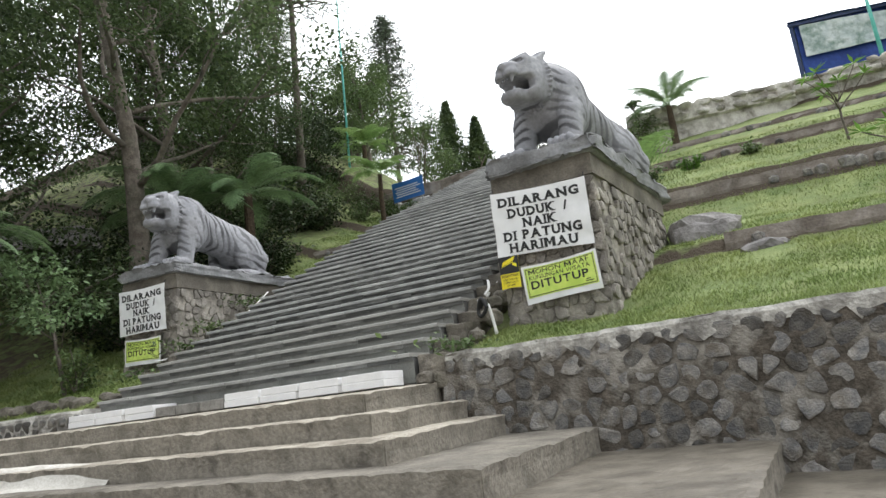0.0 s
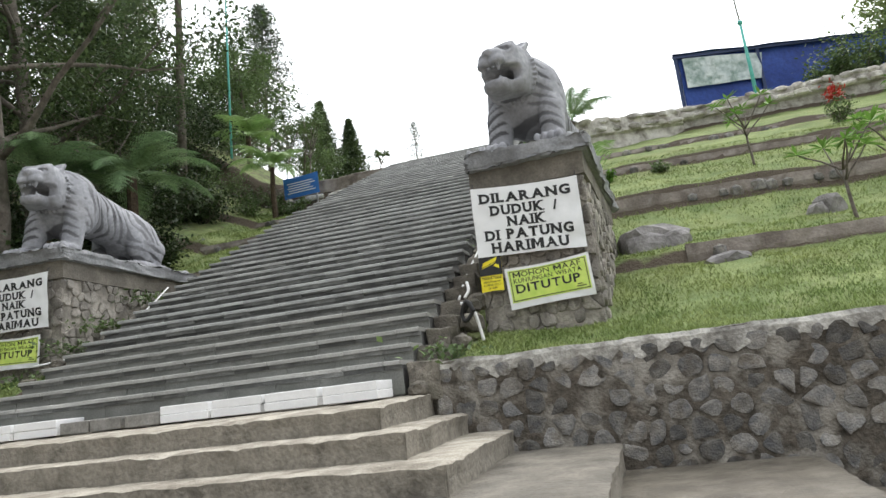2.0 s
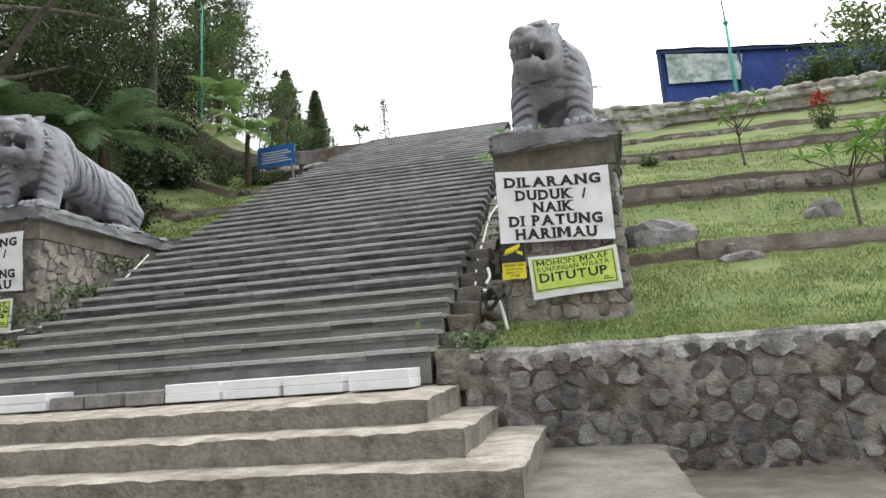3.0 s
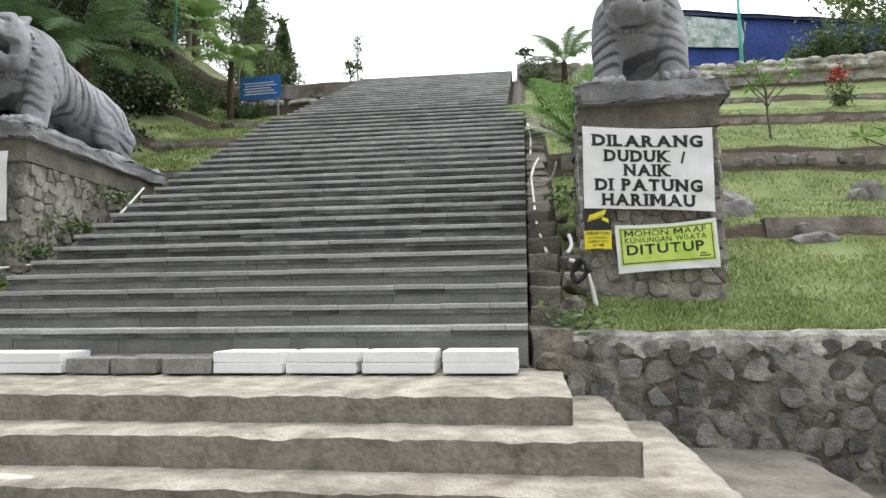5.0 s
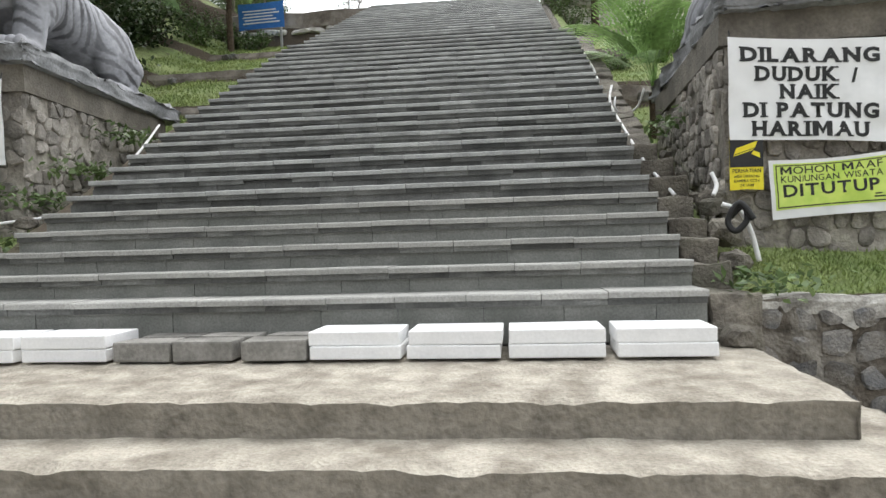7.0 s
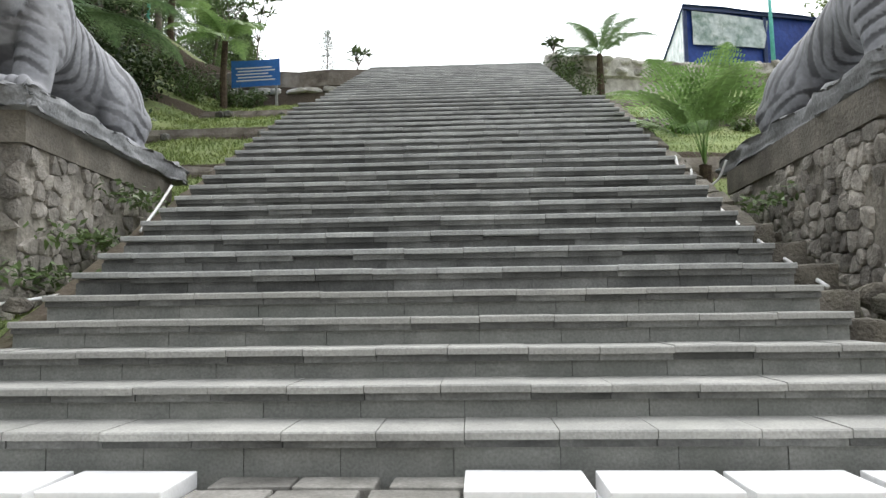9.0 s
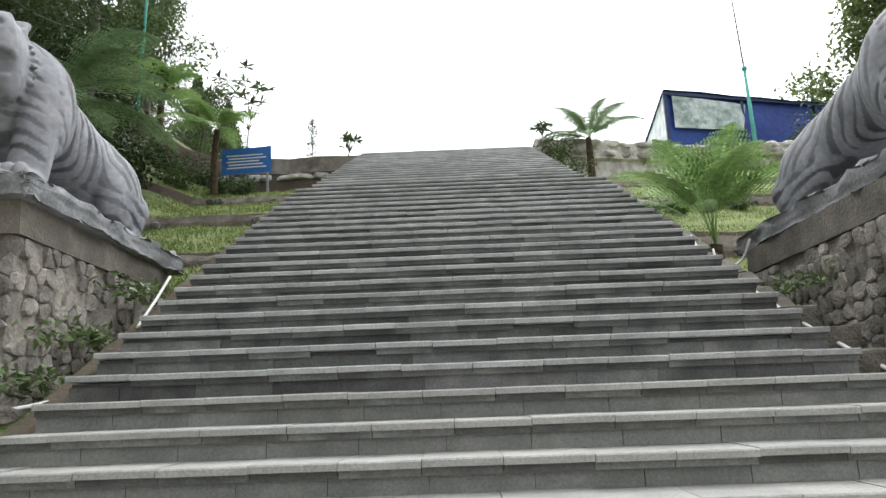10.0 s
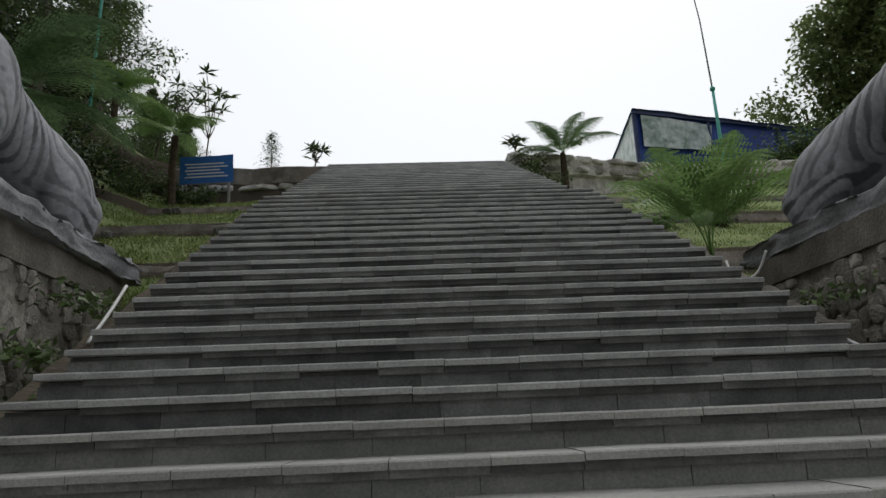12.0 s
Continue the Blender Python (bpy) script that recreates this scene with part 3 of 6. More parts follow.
def worn_step(name, x0, x1, y0, y1, ztop, zbot, slope=0.0, seed=0.0, material=None, label=""):
    """A cast step with a worn, uneven top edge: its face towards -y and its end towards +x show."""
    bm = bmesh.new()
    nx, ny = max(8, int(min(x1 - x0, 12) / 0.06)), max(3, int(min(y1 - y0, 3) / 0.08))
    def wear(x, y, near):
        v = Vector((x * 2.2, y * 2.2, seed))
        return noise.noise(v) * 0.008 + noise.noise(v * 5) * 0.008 - (0.01 + 0.03 * max(0, noise.noise(v * 4.5))) * near
    grid = []
    for j in range(ny + 1):
        y = y0 + (y1 - y0) * j / ny
        row = []
        for i in range(nx + 1):
            x = x0 + (x1 - x0) * i / nx
            near = 1.0 if (j == 0 or i == nx) else 0.0
            ex = noise.noise(Vector((x * 1.4, seed, 3))) * 0.012 + noise.noise(Vector((x * 7, seed, 3))) * 0.012 if j == 0 else 0
            ey = noise.noise(Vector((y * 1.4, seed, 7))) * 0.015 + noise.noise(Vector((y * 7, seed, 7))) * 0.015 if i == nx else 0
            row.append(bm.verts.new((x + ey, y + ex, ztop - slope * (1 - j / ny) + wear(x, y, near))))
        grid.append(row)
    for j in range(ny):
        for i in range(nx):
            bm.faces.new((grid[j][i], grid[j][i + 1], grid[j + 1][i + 1], grid[j + 1][i]))
    def skirt(top):
        prev = top
        for k in range(1, 4):
            row = []
            for v in top:
                z = v.co.z + (zbot - v.co.z) * k / 3
                o = noise.noise(Vector((v.co.x * 3, v.co.y * 3, z * 4 + seed))) * 0.015 - 0.012
                row.append(bm.verts.new((v.co.x + (o if v.co.x > x1 - 0.06 and top is not grid[0] else 0), v.co.y + (o * -1 if top is grid[0] else 0) - 0.006, z)))
            for a, b, c, d in zip(prev, prev[1:], row[1:], row):
                bm.faces.new((a, d, c, b))
            prev = row
    tops = set(bm.faces)
    skirt(grid[0])
    skirt([r[-1] for r in grid])
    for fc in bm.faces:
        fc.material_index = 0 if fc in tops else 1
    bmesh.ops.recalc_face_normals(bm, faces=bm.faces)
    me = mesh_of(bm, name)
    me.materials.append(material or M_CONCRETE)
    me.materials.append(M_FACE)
    return tagged(part(name, me, None), label or "weathered cast concrete step with dark streaks and worn edges", "step", kind="structure")


LX = -9.0
worn_step("landing", LX, 0.24, -1.27, 0.4, -0.145, -0.42, 0.05, 1.0, label="stained concrete landing at the foot of the stone stair")
worn_step("concrete_step", LX, 0.56, -1.66, 0.3, -0.365, -0.6, 0, 2.3)
worn_step("concrete_step", LX, 0.95, -2.04, 0.25, -0.545, -0.8, 0, 3.7)
worn_step("concrete_step", LX, 1.85, -2.42, 0.2, -0.73, -1.0, 0, 5.1, M_DARKCON)
worn_step("concrete_step", -9.0, 3.3, -2.95, 0.15, -0.95, -1.25, 0.03, 6.9, M_WET)
worn_step("concrete_step", -9.0, 7.0, -3.6, 0.1, -1.2, -1.9, 0.03, 8.2, M_WET)
pv = worn_step("pavement", -30.0, 30.0, -40.0, -3.3, -1.62, -2.2, 0.0, 9.9, label="plain worn concrete forecourt below the steps")
patch = bmesh.new()
bmesh.ops.create_grid(patch, x_segments=40, y_segments=14, size=1)
for v in patch.verts:
    x, y = v.co.x, v.co.y
    r = math.hypot(x, y) + 0.3 * noise.noise(Vector((x * 2, y * 2, 1)))
    py = -1.98 + y * 0.36
    drop = 0.19 * min(1, max(0, (-1.95 - py) / 0.16))
    v.co = Vector((-4.2 + x * 2.1, py, -0.52 - drop - 0.16 * max(0, r - 0.6) + 0.02 * noise.noise(Vector((x * 5, y * 5, 0)))))
tagged(part("cement_patch", patch, M_PATCH, smooth=True), "pale rough cement patch spread over the low step", "patch", kind="structure")

# ---- rubble retaining wall ----
rng = random.Random(5)
wall = thing("stone_wall", (0, 0, 0), "retaining wall of rounded grey rubble stones in dark mortar", "wall", kind="structure")
WALL_X0, WALL_X1 = 0.27, 9.5
bm = bmesh.new()
nx, nz = 110, 14
grid = []
for k in range(nz + 1):
    z = -1.75 + (0.1 + 1.75) * k / nz
    row = []
    for i in range(nx + 1):
        x = WALL_X0 + (WALL_X1 - WALL_X0) * i / nx
        bump = 0.03 * noise.noise(Vector((x * 3.3, z * 3.3, 0))) + 0.015 * noise.noise(Vector((x * 9, z * 9, 3)))
        row.append(bm.verts.new((x, 0.09 - 0.1 * (0.1 - z) + bump, z + (0.025 * noise.noise(Vector((x * 2.5, 0, 9))) if k == nz else 0))))
    grid.append(row)
cap = [bm.verts.new((v.co.x, 0.32, v.co.z - 0.02)) for v in grid[-1]]
grid.append(cap)
for a, b in zip(grid, grid[1:]):
    for i in range(nx):
        bm.faces.new((a[i], a[i + 1], b[i + 1], b[i]))
end = [r[0] for r in grid]
back = [bm.verts.new((WALL_X0, 0.6, v.co.z)) for v in end]
for a, b, c, d in zip(end, end[1:], back[1:], back):
    bm.faces.new((a, d, c, b)) if len({a, b, c, d}) == 4 else None
bmesh.ops.recalc_face_normals(bm, faces=bm.faces)
part("mortar", bm, M_MORTAR, wall)
fm = face_matrix((WALL_X0, -0.1, -1.75), (1, 0, 0), (0, 0.1, 1))
stones_on(wall, fm, 7.5, 1.82, 0.225, M_STONE, rng, keep=lambda x, y: y > 0.35, gap=0.013, proud=0.008, flat=0.75, missing=0.1)
bm = bmesh.new()
pts = []
for i in range(111):
    x = WALL_X0 + (WALL_X1 - WALL_X0) * i / 110
    h = 0.1 + 0.02 * noise.noise(Vector((x * 2.5, 0, 9))) + 0.012 * noise.noise(Vector((x * 9, 0, 9)))
    d = 0.13 + 0.1 * noise.noise(Vector((x * 4, 0, 2))) + 0.1 * noise.noise(Vector((x * 11, 0, 5)))
    pts.append([bm.verts.new((x, y + 0.012 * noise.noise(Vector((x * 7, y, z))), z)) for y, z in ((0.082 - 0.1 * d, h - d), (0.066, h - 0.03), (0.085, h + 0.012), (0.3, h + 0.008))])
for a, b in zip(pts, pts[1:]):
    for i in range(3):
        bm.faces.new((a[i], b[i], b[i + 1], a[i + 1]))
part("coping", bm, M_COPING, wall, "pale lichen-covered mortar coping")

low_wall = thing("low_wall", (0, 0, 0), "low rubble wall with a pale mortar cap beside the landing", "wall", kind="structure")
bm = bmesh.new()
rows = []
for i in range(61):
    x = -9.2 + (9.2 - 5.32) * i / 60
    k = 0.02 * noise.noise(Vector((x * 3, 1, 4)))
    rows.append([bm.verts.new((x, yy + 0.02 * noise.noise(Vector((x * 5, zz * 5, 2))), zz)) for yy, zz in ((-0.2, -0.3), (-0.19, -0.05), (-0.17, 0.07 + k), (-0.14, 0.1 + k), (0.12, 0.09 + k), (0.2, -0.3))])
for a, b in zip(rows, rows[1:]):
    for i in range(5):
        bm.faces.new((a[i], b[i], b[i + 1], a[i + 1]))
bm.faces.new(rows[-1][::-1])
part("body", bm, M_COPING, low_wall)
stones_on(low_wall, face_matrix((-9.2, -0.2, -0.25), (1, 0, 0), (0, 0.05, 1)), 3.85, 0.3, 0.22, M_STONE, rng, gap=0.012, proud=0.015, missing=0.1)

# ---- pedestals ----


def pedestal(at, label, seed, w=1.3, d=2.95, foot=-0.2, top=2.0, keep_side=1):
    """Rubble pedestal with a concrete band and a rough cast slab."""
    r = random.Random(seed)
    ped = thing("pedestal", at, label, "pedestal", "tiger pedestals")
    h = top - foot
    bm = bmesh.new()
    box(bm, -w / 2 + 0.03, w / 2 - 0.03, 0.03, d, foot, top)
    bmesh.ops.subdivide_edges(bm, edges=bm.edges[:], cuts=7, use_grid_fill=True)
    for v in bm.verts:
        t = (top - v.co.z) / h
        v.co.x *= 1 + 0.03 * t
        v.co.y -= 0.07 * t * (v.co.y < 0.2)
        v.co += noise.noise_vector(v.co * 4 + Vector((seed, 0, 0))) * 0.02
    part("body", bm, M_PEDMORTAR, ped, "brown mortar core")
    for m, ww in ((face_matrix((-w / 2, -0.055, foot), (1, 0, 0), (0, 0.07 / h, 1)), w), (face_matrix((-w / 2 - 0.015, d, foot), (0, -1, 0), (0.02 / h, 0, 1)), d), (face_matrix((w / 2 + 0.015, 0, foot), (0, 1, 0), (-0.02 / h, 0, 1)), d)):
        stones_on(ped, m, ww, h, 0.16, M_PEDSTONE, r, gap=0.003, proud=0.014, flat=0.9, missing=0.22)
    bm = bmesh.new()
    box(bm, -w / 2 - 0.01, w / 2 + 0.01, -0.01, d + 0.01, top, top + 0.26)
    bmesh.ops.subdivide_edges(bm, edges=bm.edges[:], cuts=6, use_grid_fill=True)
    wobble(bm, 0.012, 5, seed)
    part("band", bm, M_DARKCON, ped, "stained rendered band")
    bm = bmesh.new()
    box(bm, -w / 2 - 0.01, w / 2 + 0.09, -0.1, d + 0.3, top + 0.255, top + 0.455)
    bmesh.ops.subdivide_edges(bm, edges=bm.edges[:], cuts=21, use_grid_fill=True)
    for v in bm.verts:
        p = v.co * 2.2 + Vector((seed * 3.1, 0, 0))
        side = abs(v.co.x) > w / 2 or v.co.y < 0 or v.co.y > d + 0.25
        v.co.z += (0.04 * noise.noise(p) + 0.03 * noise.noise(p * 3) + 0.015 * noise.noise(p * 8)) * (1.0 if v.co.z > top + 0.3 else 0.4)
        if side:
            v.co += Vector((math.copysign(1, v.co.x) * 0.05 * noise.noise(p * 1.5) + 0.035 * noise.noise(p * 4) + 0.015 * noise.noise(p * 9), 0.05 * noise.noise(p * 1.7) + 0.03 * noise.noise(p * 5), 0))
    bmesh.ops.bevel(bm, geom=[e for e in bm.edges if e.calc_face_angle(0) > 1.0], offset=0.035, segments=2, affect="EDGES")
    part("slab", bm, M_SLAB, ped, "rough-edged grey cast slab", smooth=True)
    return ped


ped_r = pedestal((1.19, 1.4, 0), "rubble stone pedestal beside the stair hung with warning banners", 21, d=3.2)
ped_r.matrix_world = pose(1.19, 1.4, 0, 0, 0, -3)
ped_l = pedestal((-6.36, 1.78, 0), "rubble stone pedestal at the foot of the wooded bank", 34, foot=-0.1, top=2.06)
ped_l.matrix_world = pose(-6.38, 1.78, 0, 0, 0, 3.5)

# ---- tiger statues ----


def surface_net(f, lo, hi, h):
    """A closed mesh of the zero level of a distance function."""
    ax = [np.arange(a, b + h, h) for a, b in zip(lo, hi)]
    P = np.stack(np.meshgrid(*ax, indexing="ij"), -1)
    D = f(P)
    s = D < 0
    nx, ny, nz = D.shape
    acc = np.zeros((nx - 1, ny - 1, nz - 1, 3))
    cnt = np.zeros((nx - 1, ny - 1, nz - 1))
    corners = [(i, j, k) for i in (0, 1) for j in (0, 1) for k in (0, 1)]
    for a in corners:
        for b in corners:
            if sum(abs(p - q) for p, q in zip(a, b)) == 1 and a < b:
                sa = tuple(slice(o, n - 1 + o) for o, n in zip(a, D.shape))
                sb = tuple(slice(o, n - 1 + o) for o, n in zip(b, D.shape))
                da, db = D[sa], D[sb]
                cross = s[sa] != s[sb]
                t = np.where(cross, da / np.where(cross, da - db, 1), 0)
                q = P[sa] + (P[sb] - P[sa]) * t[..., None]
                acc += np.where(cross[..., None], q, 0)
                cnt += cross
    used = cnt > 0
    ids = -np.ones(used.shape, int)
    ids[used] = np.arange(used.sum())
    verts = acc[used] / cnt[used][:, None]
    quads = []
    for axis in range(3):
        o1, o2 = [(1, 2), (2, 0), (0, 1)][axis]
        sl0, sl1 = [slice(1, -1)] * 3, [slice(1, -1)] * 3
        sl0[axis], sl1[axis] = slice(0, -1), slice(1, None)
        a, b = s[tuple(sl0)], s[tuple(sl1)]
        e = np.argwhere(a != b)
        up = a[a != b]
        base = e.copy()
        for o in range(3):
            if o != axis:
                base[:, o] += 1
        def vid(d1, d2):
            c = base.copy()
            c[:, o1] -= d1
            c[:, o2] -= d2
            return ids[c[:, 0], c[:, 1], c[:, 2]]
        q = np.stack([vid(1, 1), vid(0, 1), vid(0, 0), vid(1, 0)], 1)
        quads.append(np.where(up[:, None], q, q[:, ::-1]))
    return verts, np.concatenate(quads)


def ellipsoid(P, c, r):
    q = (P - np.array(c)) / np.array(r)
    k = np.linalg.norm(q, axis=-1)
    return (k - 1) * k / (np.linalg.norm(q / np.array(r), axis=-1) + 1e-9)


def capsule(P, a, b, ra, rb):
    a, b = np.array(a, float), np.array(b, float)
    t = np.clip(((P - a) @ (b - a)) / ((b - a) @ (b - a)), 0, 1)
    return np.linalg.norm(P - a - t[..., None] * (b - a), axis=-1) - (ra + (rb - ra) * t)


def blend(a, b, k):
    h = np.clip(0.5 + 0.5 * (b - a) / k, 0, 1)
    return b + (a - b) * h - k * h * (1 - h)


def stripes_at(P, turn):
    """Tiger stripes: 1 inside a stripe. Hoops on the body, bands on the legs, bowed marks on the chest."""
    x, y, z = P[..., 0], P[..., 1], P[..., 2]
    ax = np.abs(x)
    warp = 0.05 * np.sin(z * 7 + ax * 5) + 0.03 * np.sin(x * 13 + y * 6) + 0.02 * np.sin(z * 19 + y * 9)
    hoop = np.sin((y + 0.2 * z + warp) * 42.0) + 0.55 * np.sin(z * 11 + y * 13 + ax * 7)
    band = np.sin((z + 0.25 * ax + 0.25 * y + warp * 0.6) * 46.0) + 0.5 * np.sin(y * 17 + x * 9)
    chest = np.clip((-0.55 - y) / 0.12, 0, 1) * (z < 1.3)
    leg = np.clip((0.52 - z) / 0.1, 0, 1)
    k = np.maximum(chest, leg)
    s = hoop * (1 - k) + (band - 0.35 * chest) * k
    head = (y < -0.98) | ((y < -0.84) & (z > 0.72))
    patch = np.clip(0.75 + 0.6 * np.sin(y * 3.1 + z * 4.3 + x * 2) * np.sin(z * 5.2 - y * 2.3), 0.6, 1)
    return np.clip((s - 0.25) / 0.3, 0, 1) * (z > 0.16) * np.where(head, 0, 1) * patch


def tiger_sdf(turn):
    c, s = math.cos(radians(turn)), math.sin(radians(turn))
    def f(P):
        E = lambda cc, r: ellipsoid(P, cc, r)
        d = E((0, -0.42, 0.8), (0.43, 0.42, 0.45))
        d = blend(d, capsule(P, (0, -0.4, 0.9), (0, 0.7, 0.74), 0.37, 0.34), 0.14)
        d = blend(d, E((0, 0.86, 0.64), (0.42, 0.45, 0.4)), 0.14)
        d = blend(d, capsule(P, (0, -0.55, 1.16), (0, 0.3, 0.99), 0.2, 0.14), 0.12)
        d = blend(d, E((0, -0.44, 1.1), (0.31, 0.4, 0.26)), 0.1)
        for k in (-1, 1):
            d = blend(d, E((k * 0.31, -0.48, 0.8), (0.19, 0.3, 0.4)), 0.06)
            d = blend(d, E((k * 0.34, -0.56, 0.6), (0.16, 0.22, 0.26)), 0.05)
            d = blend(d, E((k * 0.15, -0.4, 1.14), (0.17, 0.27, 0.15)), 0.1)
            d = blend(d, E((k * 0.33, 0.88, 0.47), (0.19, 0.36, 0.4)), 0.06)
            d = blend(d, capsule(P, (k * 0.33, -0.66, 0.56), (k * 0.34, -0.78, 0.1), 0.165, 0.145), 0.06)
            d = blend(d, E((k * 0.34, -0.92, 0.09), (0.17, 0.23, 0.1)), 0.05)
            d = blend(d, capsule(P, (k * 0.37, 1.12, 0.4), (k * 0.38, 1.02, 0.09), 0.17, 0.1), 0.06)
            d = blend(d, E((k * 0.39, 0.78, 0.08), (0.13, 0.32, 0.09)), 0.05)
            for i in range(4):
                d = blend(d, E((k * 0.34 + (i - 1.5) * 0.085, -1.1, 0.08), (0.047, 0.09, 0.082)), 0.01)
                d = blend(d, E((k * 0.39 + (i - 1.5) * 0.066, 0.46, 0.065), (0.037, 0.08, 0.067)), 0.01)
        d = blend(d, capsule(P, (0.05, 1.3, 0.25), (0.5, 1.15, 0.07), 0.09, 0.07), 0.05)
        # head, turned about the neck
        piv = np.array((0, -0.72, 0))
        Q = P - piv
        Q = np.stack([c * Q[..., 0] + s * Q[..., 1], -s * Q[..., 0] + c * Q[..., 1], Q[..., 2]], -1) + piv
        hs, base = 0.87, np.array((0, -0.8, 0.95))
        Q = (Q - base) / hs + base
        H = lambda cc, r: ellipsoid(Q, cc, r)
        def B(cc, half, rd):
            q = np.abs(Q - np.array(cc)) - np.array(half)
            return np.linalg.norm(np.maximum(q, 0), axis=-1) + np.minimum(q.max(-1), 0) - rd
        # neck and the notched ruff behind the cheeks
        d = blend(d, capsule(Q, (0, -0.5, 0.98), (0, -0.86, 1.02), 0.36, 0.31), 0.1)
        ang = np.arctan2(Q[..., 0], Q[..., 2] - 1.02)
        ruff = H((0, -0.86, 0.99), (0.41, 0.075, 0.39))
        ruff = ruff + 0.035 * np.clip(np.sin(ang * 34) + 0.4, 0, 1) * (np.abs(ang) > 0.75) * (np.abs(Q[..., 1] + 0.86) < 0.12)
        d = blend(d, ruff, 0.03)
        hd = B((0, -1.0, 1.12), (0.17, 0.17, 0.09), 0.13)
        hd = blend(hd, B((0, -1.27, 1.08), (0.11, 0.12, 0.045), 0.08), 0.1)
        hd = blend(hd, capsule(Q, (0, -1.2, 1.21), (0, -1.42, 1.16), 0.1, 0.075), 0.05)
        hd = blend(hd, B((0, -1.15, 0.745), (0.11, 0.2, 0.02), 0.075), 0.05)
        hd = blend(hd, H((0, -1.4, 0.735), (0.13, 0.08, 0.1)), 0.04)
        for k in (-1, 1):
            hd = blend(hd, H((k * 0.1, -1.39, 1.03), (0.115, 0.11, 0.1)), 0.02)
            hd = blend(hd, H((k * 0.22, -1.0, 0.94), (0.12, 0.24, 0.29)), 0.07)
            hd = blend(hd, capsule(Q, (k * 0.05, -1.27, 1.265), (k * 0.23, -1.17, 1.31), 0.045, 0.04), 0.03)
            ear = np.maximum(capsule(Q, (k * 0.21, -0.94, 1.3), (k * 0.27, -0.8, 1.42), 0.1, 0.03), -capsule(Q, (k * 0.24, -1.01, 1.36), (k * 0.3, -0.87, 1.45), 0.07, 0.015))
            hd = blend(hd, ear, 0.02)
            hd = np.maximum(hd, -H((k * 0.16, -1.285, 1.215), (0.09, 0.07, 0.036)))
            hd = blend(hd, H((k * 0.155, -1.235, 1.213), (0.05, 0.045, 0.03)), 0.006)
            for w in range(3):
                crease = Q[..., 2] - (1.12 - 0.045 * w) - 0.35 * (Q[..., 1] + 1.3)
                hd = hd + 0.009 * np.exp(-((crease / 0.012) ** 2)) * (np.abs(Q[..., 1] + 1.28) < 0.1) * (Q[..., 0] * k > 0.1)
        hd = hd + 0.01 * np.exp(-((Q[..., 0] / 0.014) ** 2)) * (Q[..., 1] < -1.42) * (Q[..., 2] < 1.1)
        d = blend(d, hd, 0.05)
        # open mouth, cut through between the jaws and deepened into a throat
        d = -blend(-d, B((0, -1.46, 0.895), (0.3, 0.27, 0.035), 0.055), 0.02)
        d = -blend(-d, B((0, -1.25, 0.89), (0.1, 0.2, 0.045), 0.06), 0.02)
        d = -blend(-d, H((0, -1.0, 0.88), (0.14, 0.24, 0.1)), 0.02)
        nose = H((0, -1.47, 1.155), (0.085, 0.05, 0.05))
        for k in (-1, 1):
            nose = np.maximum(nose, -H((k * 0.045, -1.52, 1.145), (0.024, 0.03, 0.018)))
        d = blend(d, nose, 0.012)
        for k in (-1, 1):
            d = np.minimum(d, capsule(Q, (k * 0.125, -1.41, 0.98), (k * 0.12, -1.425, 0.875), 0.034, 0.008))
            d = np.minimum(d, capsule(Q, (k * 0.11, -1.38, 0.79), (k * 0.11, -1.39, 0.86), 0.03, 0.008))
            for w in range(3):
                d = np.minimum(d, capsule(Q, (k * (0.015 + 0.03 * w), -1.44, 0.965), (k * (0.015 + 0.03 * w), -1.445, 0.925), 0.014, 0.01))
        d = np.minimum(d, H((0, -1.17, 0.8), (0.085, 0.2, 0.028)))
        d = d + 0.008 * stripes_at(P, turn)
        return np.maximum(d, -P[..., 2] - 0.03)
    return f


def tiger(at, turn, rz, label, scale=(1, 1, 1), stretch=1.0):
    verts, quads = surface_net(tiger_sdf(turn), (-0.95, -1.75, -0.06), (0.95, 1.6, 1.66), 0.0185)
    k = stripes_at(verts, turn)
    verts[:, 1] = np.where(verts[:, 1] > -0.4, -0.4 + (verts[:, 1] + 0.4) * stretch, verts[:, 1])
    me = quads_mesh("tiger_statue", verts, quads)
    colour = me.color_attributes.new("stripe", "FLOAT_COLOR", "POINT")
    colour.data.foreach_set("color", np.repeat((k * 0.95)[:, None], 4, 1).astype(np.float32).ravel())
    ob = part("tiger_statue", me, M_TIGER, smooth=True)
    ob.matrix_world = pose(*at, 0, 0, rz) @ Matrix.Diagonal((*scale, 1))
    return tagged(ob, label, "statue", "tiger statues")


tiger((1.3, 2.62, 2.42), -16, -6, "grey painted tiger statue with bared fangs, head turned", (0.98, 1.04, 1.04), 1.34)
tiger((-6.4, 2.95, 2.47), 8, 5, "grey striped tiger statue snarling on its rough slab", (1.04, 0.97, 1.1), 1.16)

# ---- things by the stair ----


def stone_block(at, sx, sy, sz, seed):
    bm = bmesh.new()
    box(bm, -sx / 2, sx / 2, -sy / 2, sy / 2, 0, sz, 0.012, 2)
    wobble(bm, 0.006, 9, seed)
    ob = part("stone_block", bm, M_GREYBLOCK)
    ob.matrix_world = pose(*at, 0, 0, random.Random(seed).uniform(-1.5, 1.5))
    return tagged(ob, "loose grey cut stone block lying on the landing", "stone block", "loose stone blocks")


